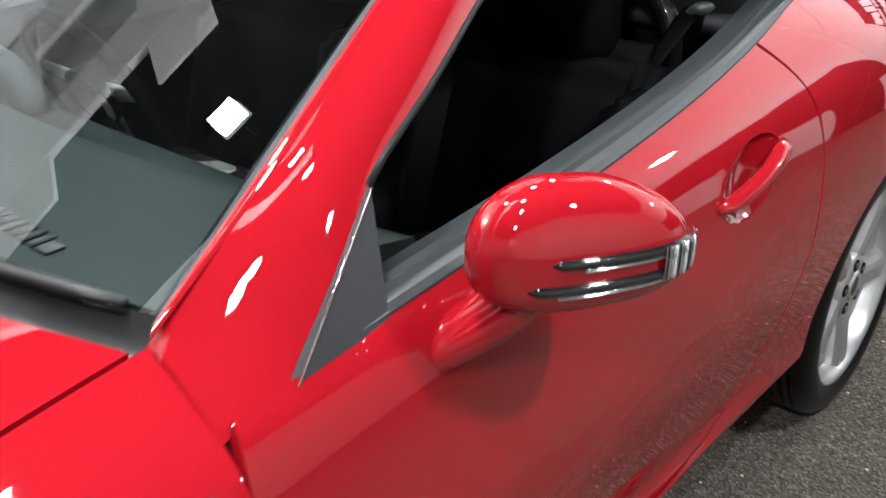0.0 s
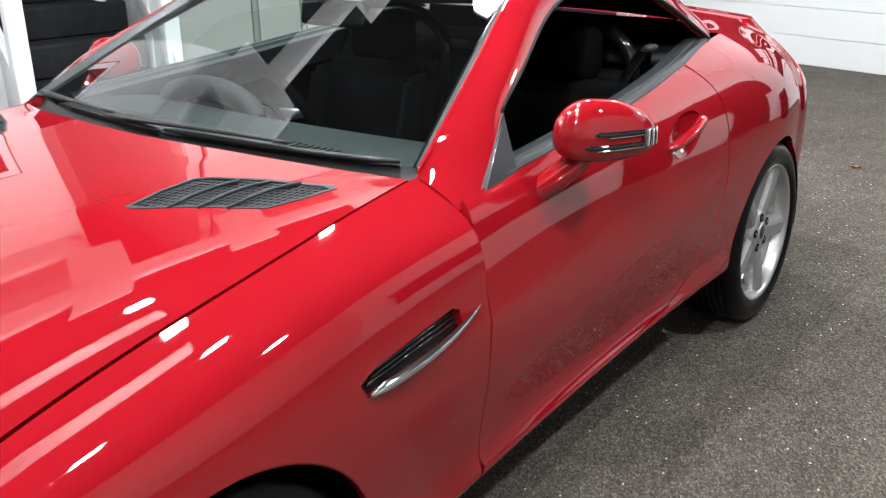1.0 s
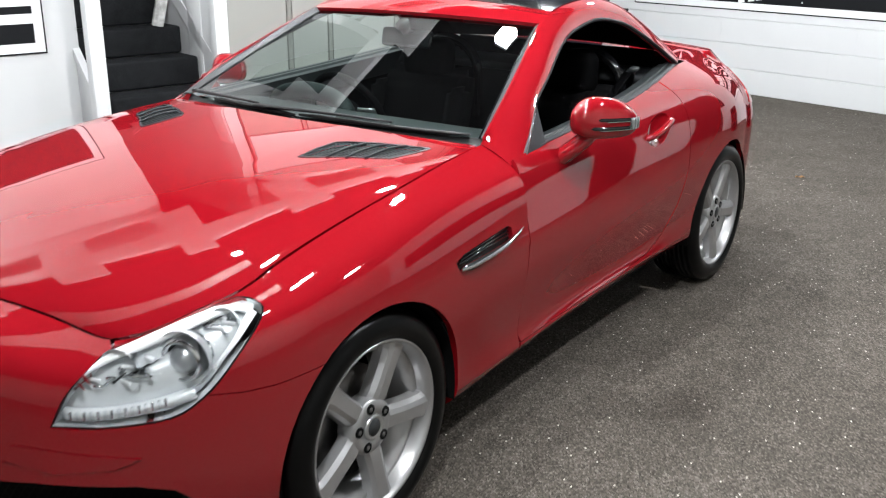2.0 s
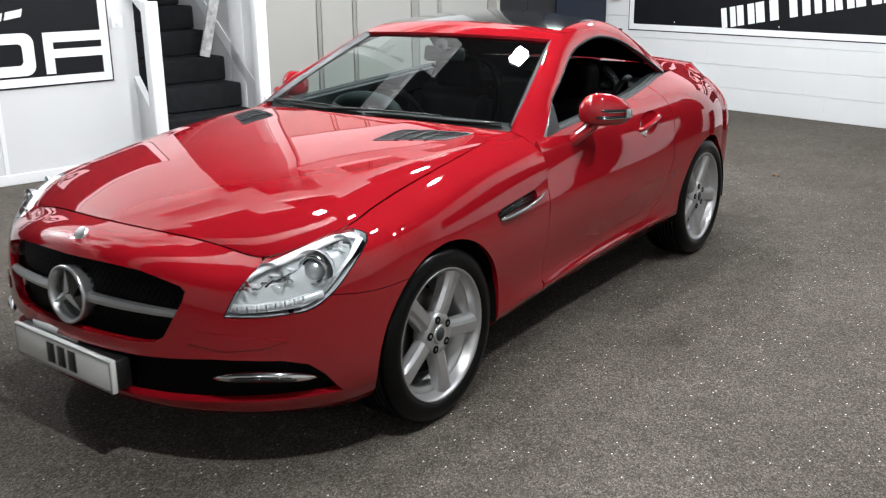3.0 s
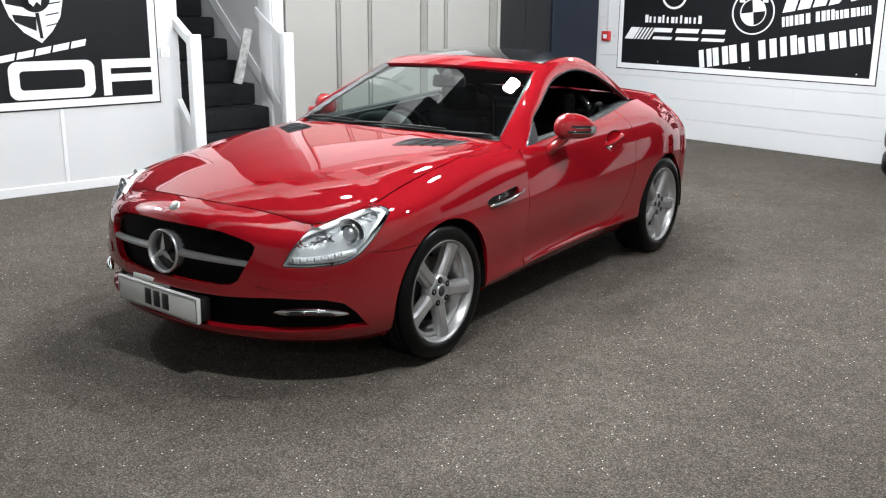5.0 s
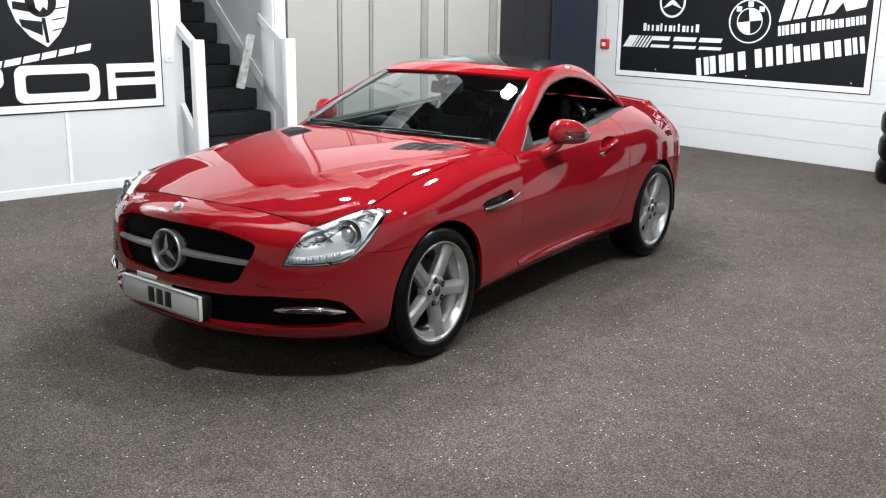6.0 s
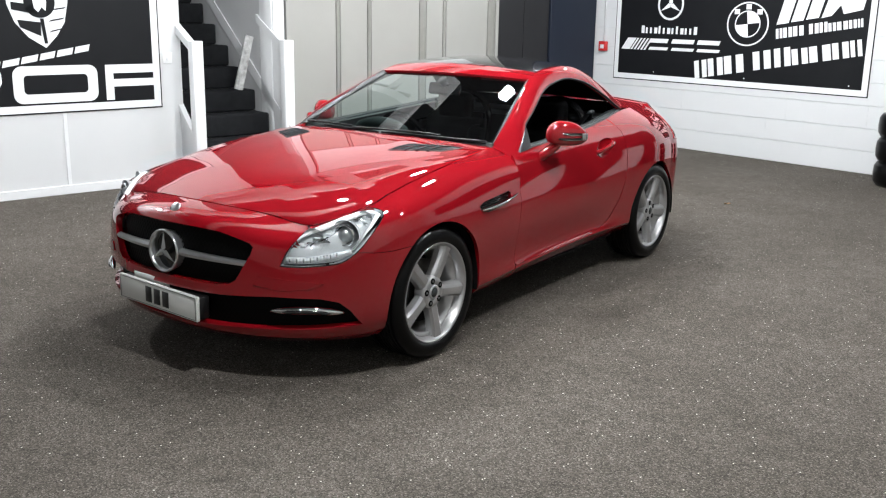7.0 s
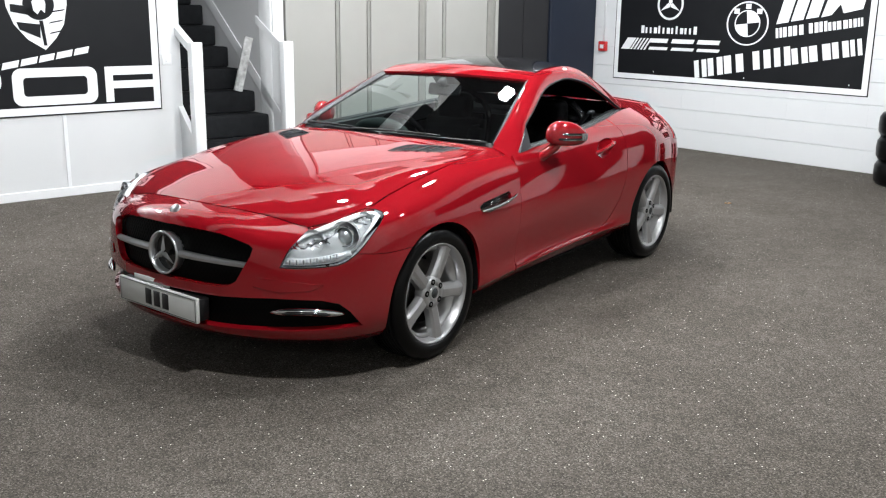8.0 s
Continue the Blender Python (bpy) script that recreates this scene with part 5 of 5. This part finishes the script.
ring(-1.965, 1.485, .262, .246, .004, SIGN_WHITE, sign, "emblem_ring", "y", n_face, "white ring", .92)
ring(-1.965, 1.485, .160, .148, .004, SIGN_WHITE, sign, "emblem_ring", "y", n_face, "white ring", .92)
for k in (0, 2):
    q = [(-1.965, 1.485)] + [(-1.965 + .148 * math.cos(math.pi / 2 * k + math.pi / 2 * j / 8 + .12), 1.485 + .92 * .148 * math.sin(math.pi / 2 * k + math.pi / 2 * j / 8 + .12)) for j in range(9)]
    north(q, 2, SIGN_WHITE, sign, "emblem_quarter")
for a in (2.35, 1.57, .8):
    cx, cy = -1.965 + .203 * math.cos(a), 1.485 + .187 * math.sin(a)
    north(quad(cx - .032, cx + .032, cy - .028, cy + .028), 2, SIGN_WHITE, sign, "letter_bar", "white bar")
x = 0.0
for k, w in enumerate((.165, .195, .245, 0, .215, 0, .19, .18, .235, .175, .12)):      # large rising word bars
    if w:
        a = -2.60 + x
        z0 = .845 + (a + 2.60) * .178
        tall = .20 if k < 7 else .165
        for q in (0, .62):
            north(quad(a + q * w, a + (q + .38) * w, z0 + q * w * .17, z0 + q * w * .17 + tall, -.03, .38 * w * .17), 2, SIGN_WHITE, sign, "letter_bar", "white bar")
        x += w + .018
    else:
        x += .10 if k == 3 else .025
x = 0.0
for k, w in enumerate((.075, .10, .12, 0, .105, .085, .08, .115, .08, .055)):      # small rising word bars
    if w:
        a = -1.60 + x
        z0 = 1.335 + (a + 1.60) * .158
        for q in (0, .6):
            north(quad(a + q * w, a + (q + .4) * w, z0 + q * w * .15, z0 + q * w * .15 + (.105 if k < 6 else .085), -.012, .4 * w * .15), 2, SIGN_WHITE, sign, "letter_bar", "white bar")
        x += w + .012
    else:
        x += .05
for k, (a, w) in enumerate(((-1.61, .14), (-1.44, .14), (-1.27, .14))):
    north(quad(a, a + w, 1.485 + .03 * k, 1.90 + .03 * k, .11, w * .16), 2, SIGN_WHITE, sign, "stripe")
north([(-1.10, 1.565), (-.99, 1.59), (-.90, 1.70), (-.86, 1.61), (-.66, 1.655), (-.60, 1.95), (-1.0, 1.88)], 2, SIGN_WHITE, sign, "emblem_shape", "white slanted shape")
in_room(sign)

banner = thing("wall_sign", "large black banner with white crest and letters in a white border", "sign")
framed(west, -3.2, 1.225, .695, 2.35, banner)


def rounded(a0, a1, b0, b1, r, n=6):
    pts = []
    for cx, cy, st in ((a1 - r, b1 - r, 0), (a0 + r, b1 - r, 1), (a0 + r, b0 + r, 2), (a1 - r, b0 + r, 3)):
        pts += [(cx + r * math.cos(math.pi / 2 * (st + j / n)), cy + r * math.sin(math.pi / 2 * (st + j / n))) for j in range(n + 1)]
    return pts


def frame_shape(a0, a1, b0, b1, wv, wh, r, name, layer=2):
    """A rounded ring, as the letter O."""
    out, inn = rounded(a0, a1, b0, b1, r), rounded(a0 + wv, a1 - wv, b0 + wh, b1 - wh, r * .45)
    bm = bmesh.new()
    f = WALL_U + .006 + .004 * layer
    o, i = [bm.verts.new((f + .003, a, b)) for a, b in out], [bm.verts.new((f + .003, a, b)) for a, b in inn]
    o2, i2 = [bm.verts.new((f, a, b)) for a, b in out], [bm.verts.new((f, a, b)) for a, b in inn]
    n = len(out)
    for k in range(n):
        j = (k + 1) % n
        bm.faces.new((o[k], o[j], i[j], i[k]))
        bm.faces.new((o2[k], o2[j], o[j], o[k]))
        bm.faces.new((i[k], i[j], i2[j], i2[k]))
    bmesh.ops.recalc_face_normals(bm, faces=bm.faces)
    return part(name, bm, SIGN_WHITE, banner, smooth=False)


frame_shape(-.055, .645, .785, 1.09, .085, .075, .075, "letter_o")
frame_shape(-.84, -.14, .905, 1.09, .085, .065, .07, "letter_p_bowl")
west(quad(-.84, -.755, .785, .96), 2, SIGN_WHITE, banner, "letter_p_stem")
for q in (quad(.715, .785, .785, 1.085), quad(.785, 1.150, 1.012, 1.085), quad(.785, 1.150, .898, .962)):
    west(q, 2, SIGN_WHITE, banner, "letter_f")
x = -.42
for w in (.12, .13, .13, .13, .12, .13, .12):
    z0 = 1.03 + (x + .42) * .175
    west(quad(x, x + w, z0, z0 + .055, .015, w * .175), 3, SIGN_WHITE, banner, "letter_bar", "white bar")
    x += w + .02
crest = [(.44, 1.80), (.435, 1.60), (.40, 1.44), (.33, 1.33), (.235, 1.235), (.10, 1.32), (.0, 1.44), (-.05, 1.58), (-.06, 1.82)]
west(crest, 2, SIGN_WHITE, banner, "crest", "white crest shape")
for q in ([(.25, 1.27), (.225, 1.27), (.20, 1.47), (.23, 1.47)], [(.20, 1.33), (.04, 1.40), (.02, 1.46), (.205, 1.44)], [(.19, 1.50), (-.02, 1.54), (-.02, 1.60), (.14, 1.58)]):
    west(q, 3, SIGN_BLACK, banner, "crest_stripe", "black stripe")
ring(.205, 1.60, .125, .0005, .007, SIGN_BLACK, banner, "crest_disc", "x", WALL_U + .014, "black disc")
west([(.16, 1.55), (.19, 1.52), (.22, 1.56), (.25, 1.53), (.26, 1.60), (.24, 1.68), (.19, 1.66), (.15, 1.62)], 4, SIGN_WHITE, banner, "crest_figure", "plain white shape")
for k in range(3):
    z = 1.36 + .085 * k
    west(quad(.27, .36 + .02 * k, z, z + .014, .02, .02), 3, SIGN_BLACK, banner, "crest_stripe", "black stripe")
in_room(banner)

# ---- small things on the walls
alarm = thing("fire_alarm_point", "small red fire alarm call point on the white wall", "fire alarm")
part("case", box(-4.065, -3.945, WALL_V - .05, WALL_V - .0005, 1.105, 1.225, .008, 2), ALARM_RED, alarm)
part("window_plate", box(-4.035, -3.975, WALL_V - .054, WALL_V - .0505, 1.135, 1.185, .002, 1), SIGN_WHITE, alarm, "white pane")
part("conduit", sweep([(-4.005, WALL_V - .012, 1.226), (-4.005, WALL_V - .012, CEIL - .03)], .010, 8), WHITE_GLOSS, alarm, "white conduit pipe")
in_room(alarm)
switch = thing("light_switch", "white plastic switch plate on the white wall", "light switch")
part("plate", box(WALL_U + .0005, WALL_U + .012, 1.250, 1.338, 1.085, 1.178, .003, 2), WHITE_GLOSS, switch)
part("rocker", box(WALL_U + .0125, WALL_U + .018, 1.28, 1.308, 1.11, 1.15, .002, 1), SIGN_WHITE, switch)
in_room(switch)
plank = tagged(link("plank", turned(box(-.012, .012, -.045, .045, 0, .54, .002, 1), Matrix.Translation((-4.49, 2.20, .785)) @ Matrix.Rotation(radians(-15), 4, "X")), mat("scuffed_white_board", (.6, .61, .6), .6, second=(.25, .25, .24), scale=22, blend=.25), smooth=False), "short scuffed white plank leaning on the stairs", "plank")
in_room(plank)
for k in range(3):
    tyre = tagged(link("tyre", lathe([(-.11, .20), (-.115, .25), (-.11, .30), (-.07, .325), (0, .33), (.07, .325), (.11, .30), (.115, .25), (.11, .20), (0, .19), (-.11, .20)], 48), RUBBER), "black rubber tyre in a stack by the wall", "tyre", "stacked tyres")
    tyre.matrix_world = ROOM @ Matrix.Translation((.165, 6.84, .115 + .232 * k)) @ Matrix.Rotation(radians(90), 4, "Y")

# small fixings on the sign and a leaf on the carpet
for a, b in ((-3.2, .885), (-1.95, .885), (-.72, .885), (-3.2, 2.24), (-1.95, 2.24), (-.72, 2.24)):
    part("screw_head", prism([(a + .007 * math.cos(k * math.pi / 4), b + .007 * math.sin(k * math.pi / 4)) for k in range(8)], .004, "y", WALL_V - .0185), SIGN_WHITE, sign, smooth=False)
bm = bmesh.new()
spine = [bm.verts.new((-.03 + .06 * k / 6, 0, .004 + .006 * math.sin(math.pi * k / 6))) for k in range(7)]
for q in (1, -1):
    rim = [bm.verts.new((-.03 + .06 * k / 6, q * .016 * math.sin(math.pi * (k + .4) / 6.8), .010 + .004 * math.sin(k * 1.7))) for k in range(7)]
    for k in range(6):
        bm.faces.new((spine[k], spine[k + 1], rim[k + 1], rim[k]))
bmesh.ops.solidify(bm, geom=bm.faces[:], thickness=.0012)
bmesh.ops.recalc_face_normals(bm, faces=bm.faces)
leaf = tagged(link("fallen_leaf", bm, mat("dry_leaf", (.42, .22, .07), .7, second=(.3, .14, .04), scale=60)), "small dry orange-brown leaf lying on the carpet", "leaf")
leaf.matrix_world = Matrix.Translation((.65, 4.57, .001)) @ Matrix.Rotation(.7, 4, "Z")


# ---- painted blocks of the north wall, a course about 23 cm
COURSE, BLOCK = 0.233, 0.456
face = [(WALL_V + .006, .001), (WALL_V - .003, .001), (WALL_V - .006, .004), (WALL_V - .006, COURSE - .006), (WALL_V - .003, COURSE - .003), (WALL_V + .006, COURSE - .003)]
bm = prism(face, BLOCK - .0004, "x", 0.0)
FULL = bpy.data.meshes.new("block")
bm.to_mesh(FULL)
bm.free()
FULL.materials.append(WHITE_WALL)
for row in range(14):
    for col in range(15):
        ob = new("block", FULL)
        ob.parent = wall_north
        ob.matrix_local = Matrix.Translation((WALL_U + 0.006 + BLOCK * col - (BLOCK / 2 if row % 2 and col else 0), random.uniform(-.0005, .0005), COURSE * row))
